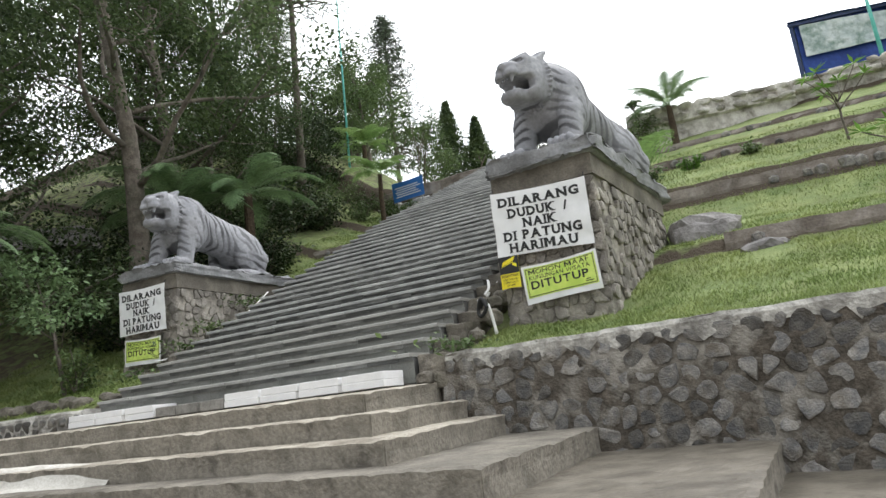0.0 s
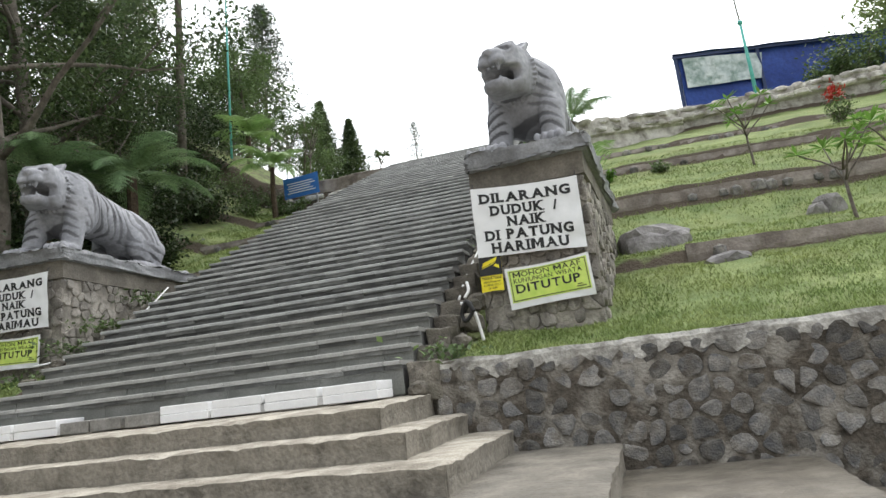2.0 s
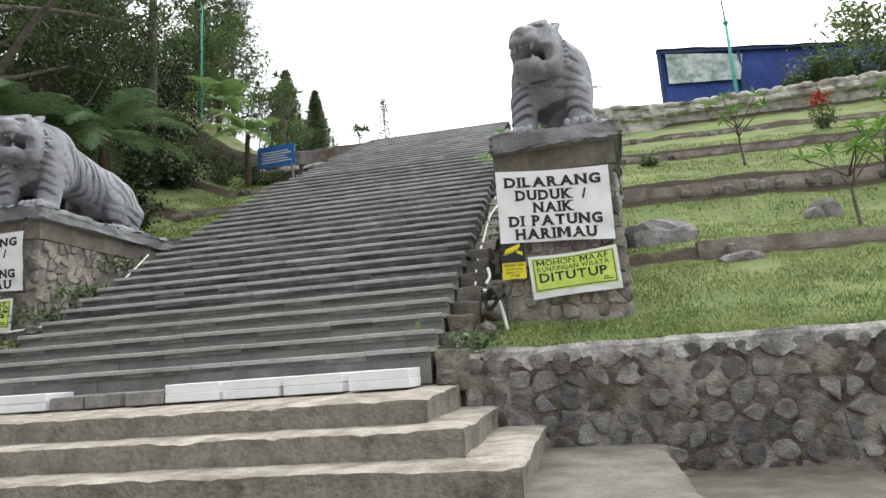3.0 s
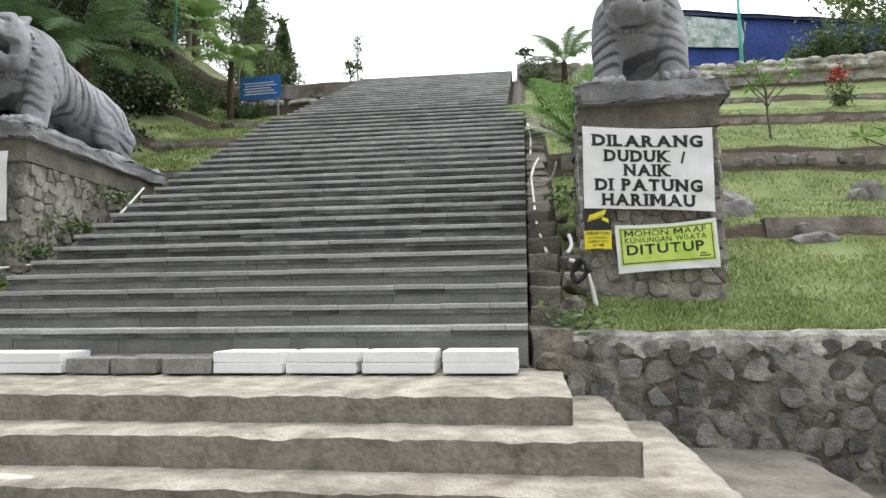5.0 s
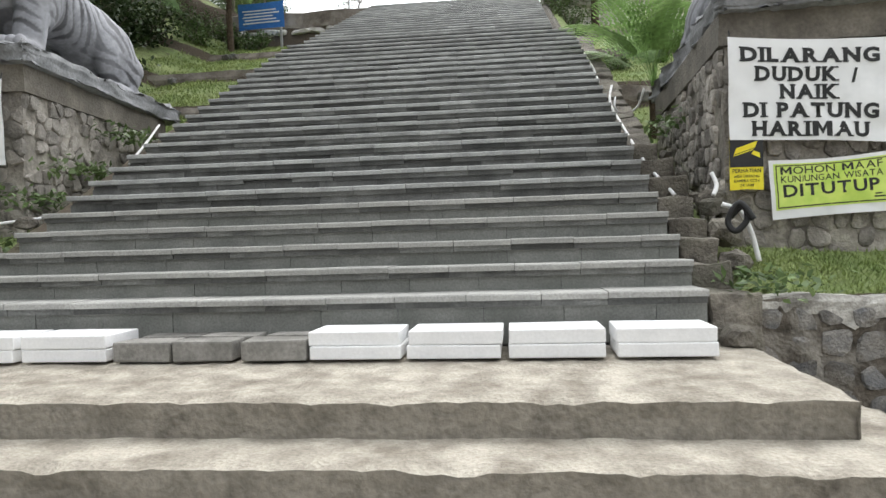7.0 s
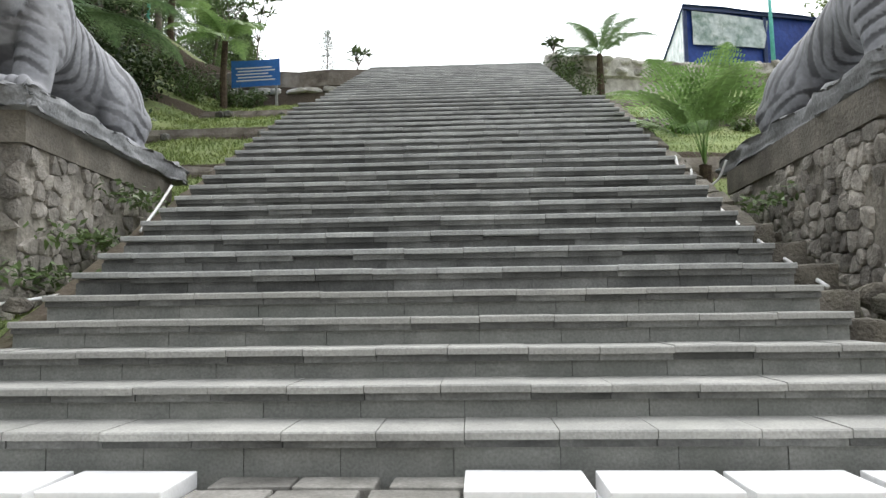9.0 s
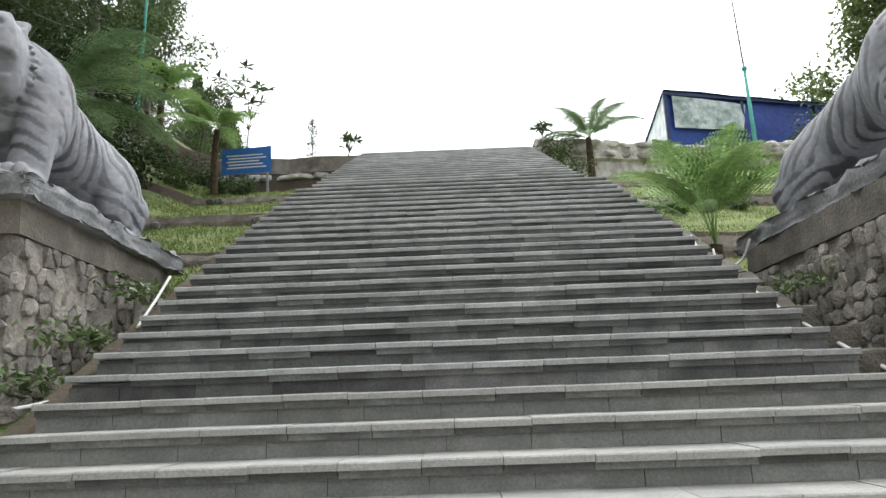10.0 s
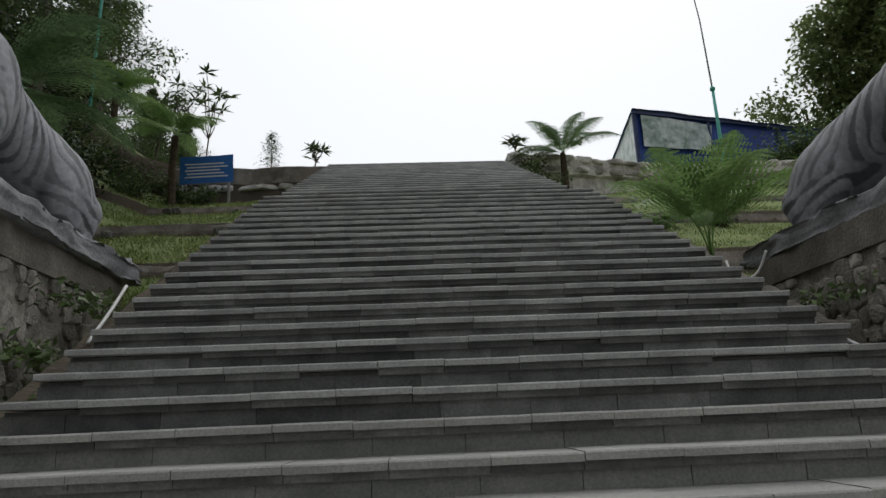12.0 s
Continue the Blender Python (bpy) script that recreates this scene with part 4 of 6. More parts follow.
def white_block(at, sx, sy, sz, seed):
    """Two pale slabs, one on the other."""
    r = random.Random(seed)
    ob = thing("white_block", at, "two stacked smooth white slabs on the landing", "block", "white blocks", rz=r.uniform(-1.2, 1.2))
    for k in (0, 1):
        bm = bmesh.new()
        box(bm, -sx / 2, sx / 2, -sy / 2, sy / 2, k * sz * 0.48 + 0.002 * k, sz * (0.48 if k == 0 else 1), 0.008, 2)
        wobble(bm, 0.003, 6, seed + k)
        p = part("slab", bm, M_WHITE, ob)
        p.location = (r.uniform(-0.008, 0.008), r.uniform(-0.008, 0.008), 0)
    return ob


BY, BD = -0.27, 0.36
for i, x in enumerate((-2.04, -1.475, -0.91, -0.335)):
    white_block((x, BY - 0.008 * i, -0.152), 0.52, BD, 0.155, 40 + i)
for i, x in enumerate((-3.78, -4.36, -4.94)):
    white_block((x, BY, -0.152), 0.53, BD, 0.155, 50 + i)
for i, x in enumerate((-3.3, -2.93, -2.51)):
    stone_block((x, BY - 0.08, -0.155), (0.35, 0.36, 0.38)[i], 0.2, 0.115, 60 + i)
    stone_block((x + 0.06, BY + 0.13, -0.15), 0.36, 0.19, 0.115, 70 + i)


# feet of the slab-serif capitals: place along the letter, bottom or top
SERIFS = {"D": ((0.1, 0), (0.1, 1)), "I": ((0.5, 0), (0.5, 1)), "L": ((0.14, 0), (0.14, 1)), "A": ((0.1, 0), (0.9, 0)), "R": ((0.14, 0), (0.14, 1), (0.92, 0)), "N": ((0.12, 0), (0.1, 1), (0.88, 1)), "U": ((0.12, 1), (0.88, 1)), "K": ((0.14, 0), (0.14, 1), (0.9, 0), (0.88, 1)), "P": ((0.15, 0), (0.15, 1)), "T": ((0.5, 0),), "H": ((0.13, 0), (0.13, 1), (0.87, 0), (0.87, 1))}


def glyph(ch, bold):
    """One capital as a flat mesh, with its points in a unit box, and its breadth against its height."""
    if ch == "M":
        t = 0.2 + bold * 2
        quads = [((0, 0), (t, 0), (t, 1), (0, 1)), ((1 - t, 0), (1, 0), (1, 1), (1 - t, 1)), ((t, 1), (t, 0.62), (0.5, 0.12), (0.5, 0.5)), ((1 - t, 1), (0.5, 0.5), (0.5, 0.12), (1 - t, 0.62))]
        co = np.array([(x, y, 0) for q in quads for x, y in q], float)
        return quads_mesh("letter", co, np.arange(16).reshape(4, 4)), co, 1.15
    cu = bpy.data.curves.new("letter", "FONT")
    cu.body, cu.size, cu.offset, cu.resolution_u = ch, 1.0, bold, 3
    ob = bpy.data.objects.new("letter", cu)
    scene.collection.objects.link(ob)
    me = bpy.data.meshes.new_from_object(ob.evaluated_get(bpy.context.evaluated_depsgraph_get()))
    bpy.data.objects.remove(ob)
    bpy.data.curves.remove(cu)
    co = np.empty(len(me.vertices) * 3, np.float32)
    me.vertices.foreach_get("co", co)
    co = co.reshape(-1, 3)
    lo, hi = co.min(0), co.max(0)
    d = np.maximum(hi - lo, 1e-6)
    co = (co - lo) / d * np.array((1, 1, 0))
    aspect = d[0] / d[1]
    if bold > 0.03 and ch in SERIFS:
        b = bmesh.new()
        b.from_mesh(me)
        half = min(0.17 / aspect, 0.42) if ch != "I" else 1.0
        quads = []
        for cx, cy in SERIFS[ch]:
            y0, y1 = (0, 0.11) if cy == 0 else (0.89, 1)
            quads += [(cx - half, y0, 0.002), (cx + half, y0, 0.002), (cx + half, y1, 0.002), (cx - half, y1, 0.002)]
        made = [b.verts.new(q) for q in quads]
        for i in range(0, len(made), 4):
            b.faces.new(made[i:i + 4])
        b.to_mesh(me)
        b.free()
        co = np.concatenate([co, np.array(quads)])
    return me, co, aspect


class Sheet:
    """A hanging printed sheet: local x to the right, z up, facing -y; everything follows its folds."""

    def __init__(self, name, at, w, h, label, category, material, sag=0.012, roll=0.0, group="", seed=0.0, skew=0.0):
        self.w, self.h, self.sag, self.seed, self.skew = w, h, sag, seed, skew
        self.ob = new(name)
        tagged(self.ob, label, category, group)
        self.ob.matrix_world = pose(*at, 0, roll, 0)
        nx, nz = 36, 26
        v, f = [], []
        for layer in (0, 1):
            for j in range(nz + 1):
                for i in range(nx + 1):
                    v.append(self.place(w * i / nx, h * j / nz, 0.004 * layer))
        k = (nx + 1) * (nz + 1)
        for j in range(nz):
            for i in range(nx):
                a = j * (nx + 1) + i
                f.append((a, a + 1, a + nx + 2, a + nx + 1))
                f.append((k + a, k + a + nx + 1, k + a + nx + 2, k + a + 1))
        self.sheet = part("sheet", quads_mesh("sheet", v, f), material, self.ob, smooth=True)

    def place(self, x, z, out):
        s, t = x / self.w, z / self.h
        n = noise.noise(Vector((x * 3.0 + self.seed, z * 2.4, self.seed))) + 0.5 * noise.noise(Vector((x * 7 + z * 5, z * 5, self.seed + 4)))
        fold = math.sin((s * 1.3 - t) * 9 + self.seed) * 0.4 + 1.1 * abs(math.sin((s * 0.8 + t) * 6 + self.seed + n)) * (s > 0.45)
        y = -self.sag * (1 + n + fold * (1 - t)) - 0.01
        edge = 0.02 * math.sin(s * math.pi) * (1 if t > 0.5 else -0.4) * abs(2 * t - 1)
        return (x + self.skew * (1 - t) * 0.05, y + out, z - edge)

    def lay(self, name, me, co, material, label="", out=-0.004):
        n = [self.place(float(x), float(z), out - float(k)) for x, z, k in co]
        me.vertices.foreach_set("co", np.array(n, np.float32).ravel())
        me.materials.clear()
        me.update()
        return part(name, me, material, self.sheet, label)

    def words(self, words, x, z, width, height, material, bold=0.012):
        made = [None if ch == " " else glyph(ch, bold) for ch in words]
        spans = [0.4 if g is None else g[2] for g in made]
        scale = width / (sum(spans) + 0.15 * (len(words) - 1))
        for g, span in zip(made, spans):
            if g is not None:
                co = g[1] * np.array((span * scale, height, 0.5)) + np.array((x, z, 0))
                self.lay("letter", g[0], co, material)
            x += (span + 0.15) * scale

    def bar(self, name, x0, x1, z0, z1, material, out=-0.003, label=""):
        nx, nz = max(1, int((x1 - x0) / 0.03)), max(1, int((z1 - z0) / 0.03))
        co = [(x0 + (x1 - x0) * i / nx, z0 + (z1 - z0) * j / nz, 0) for j in range(nz + 1) for i in range(nx + 1)]
        f = [(j * (nx + 1) + i, j * (nx + 1) + i + 1, (j + 1) * (nx + 1) + i + 1, (j + 1) * (nx + 1) + i) for j in range(nz) for i in range(nx)]
        return self.lay(name, quads_mesh(name, [(0, 0, 0)] * len(co), f), co, material, label, out)


def banner(at, roll, seed, scribble=False):
    w, h = 1.2, 0.8
    b = Sheet("banner", at, w, h, "creased white vinyl banner with black capitals forbidding sitting", "banner", M_BANNER, 0.014, roll, "warning banners", seed, skew=0.8)
    for words, x, z, ww in (("DILARANG", 0.09, 0.61, 1.02), ("DUDUK", 0.2, 0.46, 0.6), ("/", 0.9, 0.45, 0.05), ("NAIK", 0.38, 0.32, 0.42), ("DI PATUNG", 0.11, 0.175, 0.98), ("HARIMAU", 0.17, 0.03, 0.85)):
        b.words(words, x, z, ww, 0.118, M_INK, 0.045)
    for x in (0.02, 1.18):
        bm = bmesh.new()
        tube(bm, [(x, -0.012, h - 0.02), (x, 0.02, h + 0.06)], 0.006, 6)
        part("tie", bm, M_BLACK, b.ob)
    return b


def closed_sign(at, roll, seed):
    w, h = 0.92, 0.46
    b = Sheet("closed_sign", at, w, h, "lime green printed notice with white margin saying the site is closed", "sign", M_BANNER, 0.008, roll, "closing notices", seed)
    b.bar("panel", 0.03, w - 0.03, 0.07, h - 0.03, M_LIME, -0.003, "lime green printed field")
    for x0, x1, z0, z1 in ((0.045, w - 0.045, 0.083, 0.092), (0.045, w - 0.045, h - 0.05, h - 0.042), (0.045, 0.053, 0.083, h - 0.045), (w - 0.053, w - 0.045, 0.083, h - 0.045)):
        b.bar("border", x0, x1, z0, z1, M_INK, -0.005)
    b.words("MOHON MAAF", 0.08, 0.345, 0.74, 0.06, M_INK, 0.005)
    b.words("KUNJUNGAN WISATA", 0.08, 0.28, 0.74, 0.052, M_INK, 0.008)
    b.words("DITUTUP", 0.09, 0.165, 0.7, 0.098, M_INK, 0.025)
    b.bar("printed_line", 0.75, 0.8, 0.135, 0.146, M_INK, -0.005)
    b.bar("printed_line", 0.74, 0.84, 0.112, 0.123, M_INK, -0.005)
    return b


banner((0.515, 1.32, 1.235), 3.2, 1.0)
closed_sign((0.855, 1.295, 0.6), -3.0, 5.0)
banner((-7.02, 1.65, 1.36), 1.0, 8.0)
closed_sign((-6.85, 1.63, 0.82), 2.0, 12.0)
cc = Sheet("camera_notice", (0.55, 1.315, 0.84), 0.25, 0.41, "yellow and black security camera notice on the pedestal", "sign", M_YELLOW, 0.003, 0.5, "", 3.0)
cc.bar("panel", 0.0, 0.25, 0.18, 0.41, M_INK, -0.003, "black field behind the camera picture")
cc.words("PERHATIAN", 0.02, 0.135, 0.21, 0.032, M_INK, 0.02)
for i, words in enumerate(("AREA DIPANTAU", "KAMERA CCTV", "24 JAM")):
    cc.words(words, 0.03 + 0.045 * (i == 2), 0.095 - 0.036 * i, 0.19 - 0.09 * (i == 2), 0.022, M_INK, 0.01)
for name, quad in (("camera_body_print", [(0.03, 0.28), (0.19, 0.34), (0.21, 0.39), (0.05, 0.335)]), ("camera_hood_print", [(0.02, 0.262), (0.17, 0.318), (0.185, 0.332), (0.035, 0.275)]), ("camera_bracket_print", [(0.16, 0.29), (0.225, 0.25), (0.225, 0.29), (0.18, 0.315)])):
    cc.lay(name, quads_mesh(name, [(0, 0, 0)] * 4, [(0, 1, 2, 3)]), [(x, z, 0) for x, z in quad], M_YELLOW, out=-0.006)

# rough gutter and loose stones beside the stair
stringer = thing("stair_stringer", (0, 0, 0), "stepped rubble masonry edging beside the stair, dark and mossy", "edging", kind="structure")
rs = random.Random(19)
gut = bmesh.new()
rows = []
for i in range(110):
    y = 0.1 + 14.05 * i / 109
    z = (y / GO * RISE if y < 8.1 else FLIGHT2_Z + (y - FLIGHT2_Y) / GO2 * RISE)
    x0 = (XR if y < 8.1 else XR2)
    k = 0.05 * noise.noise(Vector((0, y * 2.1, 0)))
    low = 0.16 if y < 2.4 else 0.0
    rows.append([gut.verts.new((x + 0.03 * noise.noise(Vector((x * 5, y * 6, 1))), y, z + dz - low + 0.06 * noise.noise(Vector((x * 7, y * 5, 5))))) for x, dz in ((x0 + 0.005, -0.2), (x0 + 0.08, -0.1 + k), (x0 + 0.18, -0.07 + k), (x0 + 0.26, -0.08 + k), (x0 + 0.34 + k, -0.22), (x0 + 0.42 + k, -0.8))])
for a, b in zip(rows, rows[1:]):
    for i in range(5):
        gut.faces.new((a[i], a[i + 1], b[i + 1], b[i]))
gut.faces.new(rows[0][::-1])
part("bedding", gut, M_EDGING, stringer, "crumbling brown mortar bedding")
y = 0.02
while y < 8.0:
    low = y < 2.6
    L = rs.uniform(0.3, 0.42) if low else rs.uniform(0.22, 0.5)
    z = (y + L * 0.5) / GO * RISE
    bm = bmesh.new()
    w = rs.uniform(0.26, 0.32)
    top = 0.02 if low else -0.04
    box(bm, 0.015, 0.015 + w, -L / 2 + 0.008, L / 2 - 0.008, top - 0.36, top + rs.uniform(-0.02, 0.02), 0.02, 2)
    bmesh.ops.subdivide_edges(bm, edges=[e for e in bm.edges if e.calc_length() > 0.15], cuts=2, use_grid_fill=True)
    wobble(bm, 0.035, 5, y * 7)
    ob = part("stone", bm, M_EDGING, stringer)
    ob.matrix_local = pose(0, y + L / 2, z, (0 if low else math.degrees(math.atan2(RISE, GO))) + rs.uniform(-4, 4), rs.uniform(-4, 4), rs.uniform(-4, 4))
    y += L * (1.0 if low else 0.92)
gutl = bmesh.new()
rows = []
for i in range(90):
    y = 0.3 + 13.9 * i / 89
    z = (y / GO * RISE if y < 8.1 else FLIGHT2_Z + (y - FLIGHT2_Y) / GO2 * RISE)
    x0 = (XL if y < 8.1 else XL2)
    k = 0.05 * noise.noise(Vector((9, y * 2.1, 0)))
    rows.append([gutl.verts.new((x + 0.02 * noise.noise(Vector((x * 5, y * 4, 1))), y, z + dz + 0.05 * noise.noise(Vector((x * 6, y * 3, 5))))) for x, dz in ((x0 - 0.005, -0.1), (x0 - 0.1, -0.03 + k), (x0 - 0.22, -0.02 + k), (x0 - 0.4 + k, -0.2), (x0 - 0.55 + k, -0.8))])
for a, b in zip(rows, rows[1:]):
    for i in range(4):
        gutl.faces.new((a[i + 1], a[i], b[i], b[i + 1]))
tagged(part("gutter_kerb", gutl, M_SOIL), "earth strip with broken edging beside the stair", "kerb", kind="structure")

r = random.Random(8)


def rock(at, sx, sy, sz, seed, label="grey rubble stone lying beside the stair", group="loose rubble", material=None, rough=0.38, rz=None):
    ob = part("rock", rock_mesh("rock", sx, sy, sz, seed, 3 if sx > 0.3 else 2, rough), material or M_ROCK)
    ob.matrix_world = pose(*at, r.uniform(-8, 8), r.uniform(-8, 8), r.uniform(0, 180) if rz is None else rz)
    return tagged(ob, label, "rock", group)


for x, y, z, s in ((0.4, 0.75, 0.34, 0.16), (0.44, 1.12, 0.55, 0.2), (0.46, 1.5, 0.8, 0.2), (0.42, 1.3, 0.75, 0.16), (0.44, 1.9, 0.86, 0.1), (0.46, 2.4, 1.1, 0.09), (0.42, 2.9, 1.36, 0.1), (0.15, -0.06, -0.08, 0.15)):
    rock((x, y, z - 0.03), s * 0.68, s * 0.6, s * 0.5, r.uniform(0, 50), rough=0.4, material=M_EDGING)
for x, y, s in ((-5.45, 1.0, 0.1), (-5.5, 1.5, 0.1), (-5.42, 0.4, 0.12), (-5.6, 0.1, 0.14), (-5.75, 0.5, 0.12), (-6.1, 0.32, 0.17), (-6.5, 0.42, 0.19), (-6.9, 0.3, 0.16), (-7.3, 0.4, 0.2), (-7.75, 0.35, 0.18), (-8.2, 0.4, 0.2)):
    rock((x, y, (y * RISE / GO if x > -5.6 else gz(x, y)) + s * 0.12), s, s * 0.9, s * 0.6, r.uniform(0, 50), material=M_EDGING)
rock((2.62, 4.45, 1.5), 0.54, 0.4, 0.37, 3.3, "large grey split boulder on the lawn", "boulders", rough=0.46, rz=8)
rock((3.35, 3.25, 1.04), 0.3, 0.18, 0.09, 6.1, "low flat boulder half sunk in the lawn", "boulders", rz=0)
rock((5.5, 6.4, 2.05), 0.26, 0.22, 0.24, 9.4, "pale lumpy boulder on the terrace", "boulders")
rock((5.25, 6.2, 1.98), 0.17, 0.16, 0.15, 12.4, "pale lumpy boulder on the terrace", "boulders")


def pipe(name, pts, rad, material, label, category):
    bm = bmesh.new()
    smooth_pts = []
    P = [Vector(p) for p in pts]
    for i in range(len(P) - 1):
        a, b, c, d = P[max(i - 1, 0)], P[i], P[i + 1], P[min(i + 2, len(P) - 1)]
        for k in range(6):
            t = k / 6
            smooth_pts.append(0.5 * ((2 * b) + (c - a) * t + (2 * a - 5 * b + 4 * c - d) * t * t + (3 * b - a - 3 * c + d) * t ** 3))
    smooth_pts.append(P[-1])
    tube(bm, smooth_pts, rad, 8)
    return tagged(part(name, bm, material, smooth=True), label, category)


def st(y):
    return y / GO * RISE + 0.06


pipe("white_pipe", [(0.2, 1.6, st(1.6) - 0.04), (0.12, 2.4, st(2.4) - 0.08), (0.1, 3.3, st(3.3) - 0.1), (0.09, 4.3, st(4.3) - 0.1), (0.2, 4.9, st(4.9) - 0.06)], 0.016, M_PIPE, "white plastic pipe lying along the stair kerb", "pipe")
pipe("white_pipe", [(0.08, 5.2, st(5.2) - 0.1), (0.1, 6.2, st(6.2) - 0.1), (0.06, 7.3, st(7.3) - 0.1)], 0.016, M_PIPE, "white plastic pipe lying along the stair kerb", "pipe")
pipe("white_pipe", [(0.4, 1.25, 0.98), (0.42, 1.2, 0.88), (0.38, 1.15, 0.8)], 0.017, M_PIPE, "short bent white pipe stub among the rubble", "pipe")
pipe("white_pipe", [(0.38, 0.95, 0.72), (0.5, 0.92, 0.66), (0.56, 0.88, 0.5), (0.6, 0.86, 0.3)], 0.018, M_PIPE, "white pipe bent down into the grass", "pipe")
pipe("white_pipe", [(-5.3, 2.84, 1.47), (-5.36, 3.3, 1.77), (-5.42, 3.72, 2.06)], 0.014, M_PIPE, "white plastic pipe lying on the stair edge", "pipe")
pipe("white_pipe", [(-5.3, 1.81, 0.88), (-5.45, 1.6, 0.83), (-5.7, 1.3, 0.77)], 0.014, M_PIPE, "white pipe end sticking out of the bank", "pipe")
pipe("white_hose", [(0.42, 3.9, 2.25), (0.36, 4.0, 2.06), (0.2, 4.05, 1.98), (0.1, 4.0, 2.06), (0.12, 4.1, 2.2)], 0.012, M_PIPE, "curled white hose hanging from the pedestal", "hose")
pipe("black_hose", [(0.42, 0.9, 0.62), (0.5, 0.86, 0.7), (0.52, 0.84, 0.6), (0.44, 0.85, 0.52), (0.4, 0.88, 0.6), (0.47, 0.84, 0.72), (0.55, 0.8, 0.6)], 0.022, M_BLACK, "coil of black hose among the stones", "hose")

# low terrace walls
r2 = random.Random(77)


def terrace_wall(x0, x1, y, zlow, ztop, seed, tilt=0.0):
    w = thing("terrace_wall", (0, 0, 0), "low stained terrace wall with a few bedded stones", "wall", kind="structure")
    bm = bmesh.new()
    n = int((x1 - x0) / 0.12)
    rows = []
    for i in range(n + 1):
        x = x0 + (x1 - x0) * i / n
        t = tilt * (x - x0)
        k = 0.05 * noise.noise(Vector((x * 1.7, seed, 0)))
        b = 0.04 * noise.noise(Vector((x * 5, seed, 3)))
        rows.append([bm.verts.new(p) for p in ((x, y - 0.04 + b, zlow - 0.2 + t), (x, y - 0.03 - b, (zlow + ztop) / 2 + t), (x, y + 0.02 + b, ztop + k + t), (x, y + 0.2, ztop + k + t - 0.02), (x, y + 0.25, zlow - 0.2 + t))])
    for a, b in zip(rows, rows[1:]):
        for i in range(4):
            bm.faces.new((a[i], b[i], b[i + 1], a[i + 1]))
    bm.faces.new(rows[0])
    bm.faces.new(rows[-1][::-1])
    part("body", bm, M_OLDWALL, w)
    for i in range(int((x1 - x0) / 0.3)):
        x = x0 + 0.15 + 0.3 * i + r2.uniform(-0.08, 0.08)
        if r2.random() < 0.62:
            continue
        s = r2.uniform(0.09, 0.16)
        p = part("stone", rock_mesh("stone", s, 0.07, min(s, (ztop - zlow) * 0.42), r2.uniform(0, 90), 1, 0.3), M_STONE, w)
        p.location = (x, y - 0.02, (zlow + ztop) / 2 + tilt * (x - x0) + r2.uniform(-0.04, 0.04))
    return w


terrace_wall(2.9, 13, 3.42, 1.05, 1.36, 1, -0.02)
terrace_wall(0.7, 14, 8.1, 2.85, 3.25, 2, -0.02)
terrace_wall(0.7, 14, 11.05, 4.45, 4.75, 3, -0.02)
terrace_wall(0.7, 14, 13.55, 5.7, 5.95, 4, -0.02)
terrace_wall(-12, -5.65, 6.65, 2.72, 2.93, 5, 0)
terrace_wall(-12, -5.65, 9.05, 3.92, 4.18, 6, 0)
terrace_wall(-12, -5.65, 11.55, 5.05, 5.28, 7, 0)


def ledge(name, x0, x1, y, zlow, ztop, label, seed, tilt=0.0, material=None, dy=0.0):
    bm = bmesh.new()
    y_start = y
    n = int((x1 - x0) / 0.2)
    rows = []
    for i in range(n + 1):
        x = x0 + (x1 - x0) * i / n
        y = y_start + dy * (x - x0)
        k = 0.05 * noise.noise(Vector((x * 1.1, seed, 0))) + 0.02 * noise.noise(Vector((x * 4, seed, 0))) + tilt * (x - x0)
        b = 0.04 * noise.noise(Vector((x * 3, seed, 3)))
        h = ztop - zlow
        rows.append([bm.verts.new(p) for p in ((x, y + b, zlow - 0.4), (x, y - b, zlow + h * 0.45 + k), (x, y - 0.12 + b, zlow + h * 0.5 + k), (x, y - 0.12, ztop + k - 0.03), (x, y - 0.08, ztop + k), (x, y + 0.5, ztop + k), (x, y + 0.5, zlow - 0.4))])
    for a, c in zip(rows, rows[1:]):
        for i in range(6):
            bm.faces.new((a[i], c[i], c[i + 1], a[i + 1]))
    bm.faces.new(rows[0])
    bm.faces.new(rows[-1][::-1])
    wall = tagged(part(name, bm, material or M_LEDGE), label, "wall", kind="structure")
    rs = random.Random(int(seed * 7))
    low = bool(material)
    x = x0 + 0.2
    while x < x1 - 0.2 and x < 17:
        for lev in ((0.35,) if low else (0.62, 0.93)):
            w = rs.uniform(0.16, 0.36)
            st = part("stone", rock_mesh("stone", w, 0.1, rs.uniform(0.07, 0.13), rs.uniform(0, 90), 2, 0.35), M_LEDGE, wall)
            st.matrix_local = pose(x + rs.uniform(-0.1, 0.1), y_start + dy * (x - x0) - 0.1 + rs.uniform(-0.03, 0.03), zlow + (ztop - zlow) * lev + tilt * (x - x0) + rs.uniform(-0.03, 0.03), rs.uniform(-8, 8), rs.uniform(-6, 6), rs.uniform(-10, 10))
        x += rs.uniform(0.36, 0.62)
    return wall


ledge("ledge_wall", -0.2, 4.6, 14.75, 6.6, 7.6, "whitewashed rough stone ledge at the stair head", 3.0, 0.05, None, 0.37)
ledge("ledge_wall", 4.5, 26, 16.55, 7.05, 7.82, "whitewashed rough stone ledge along the hilltop", 5.0, 0.012)
ledge("hilltop_wall", -10.5, -5.0, 14.4, 6.3, 7.2, "brown and white weathered wall at the hilltop", 8.0, 0.0, M_OLDWALL)

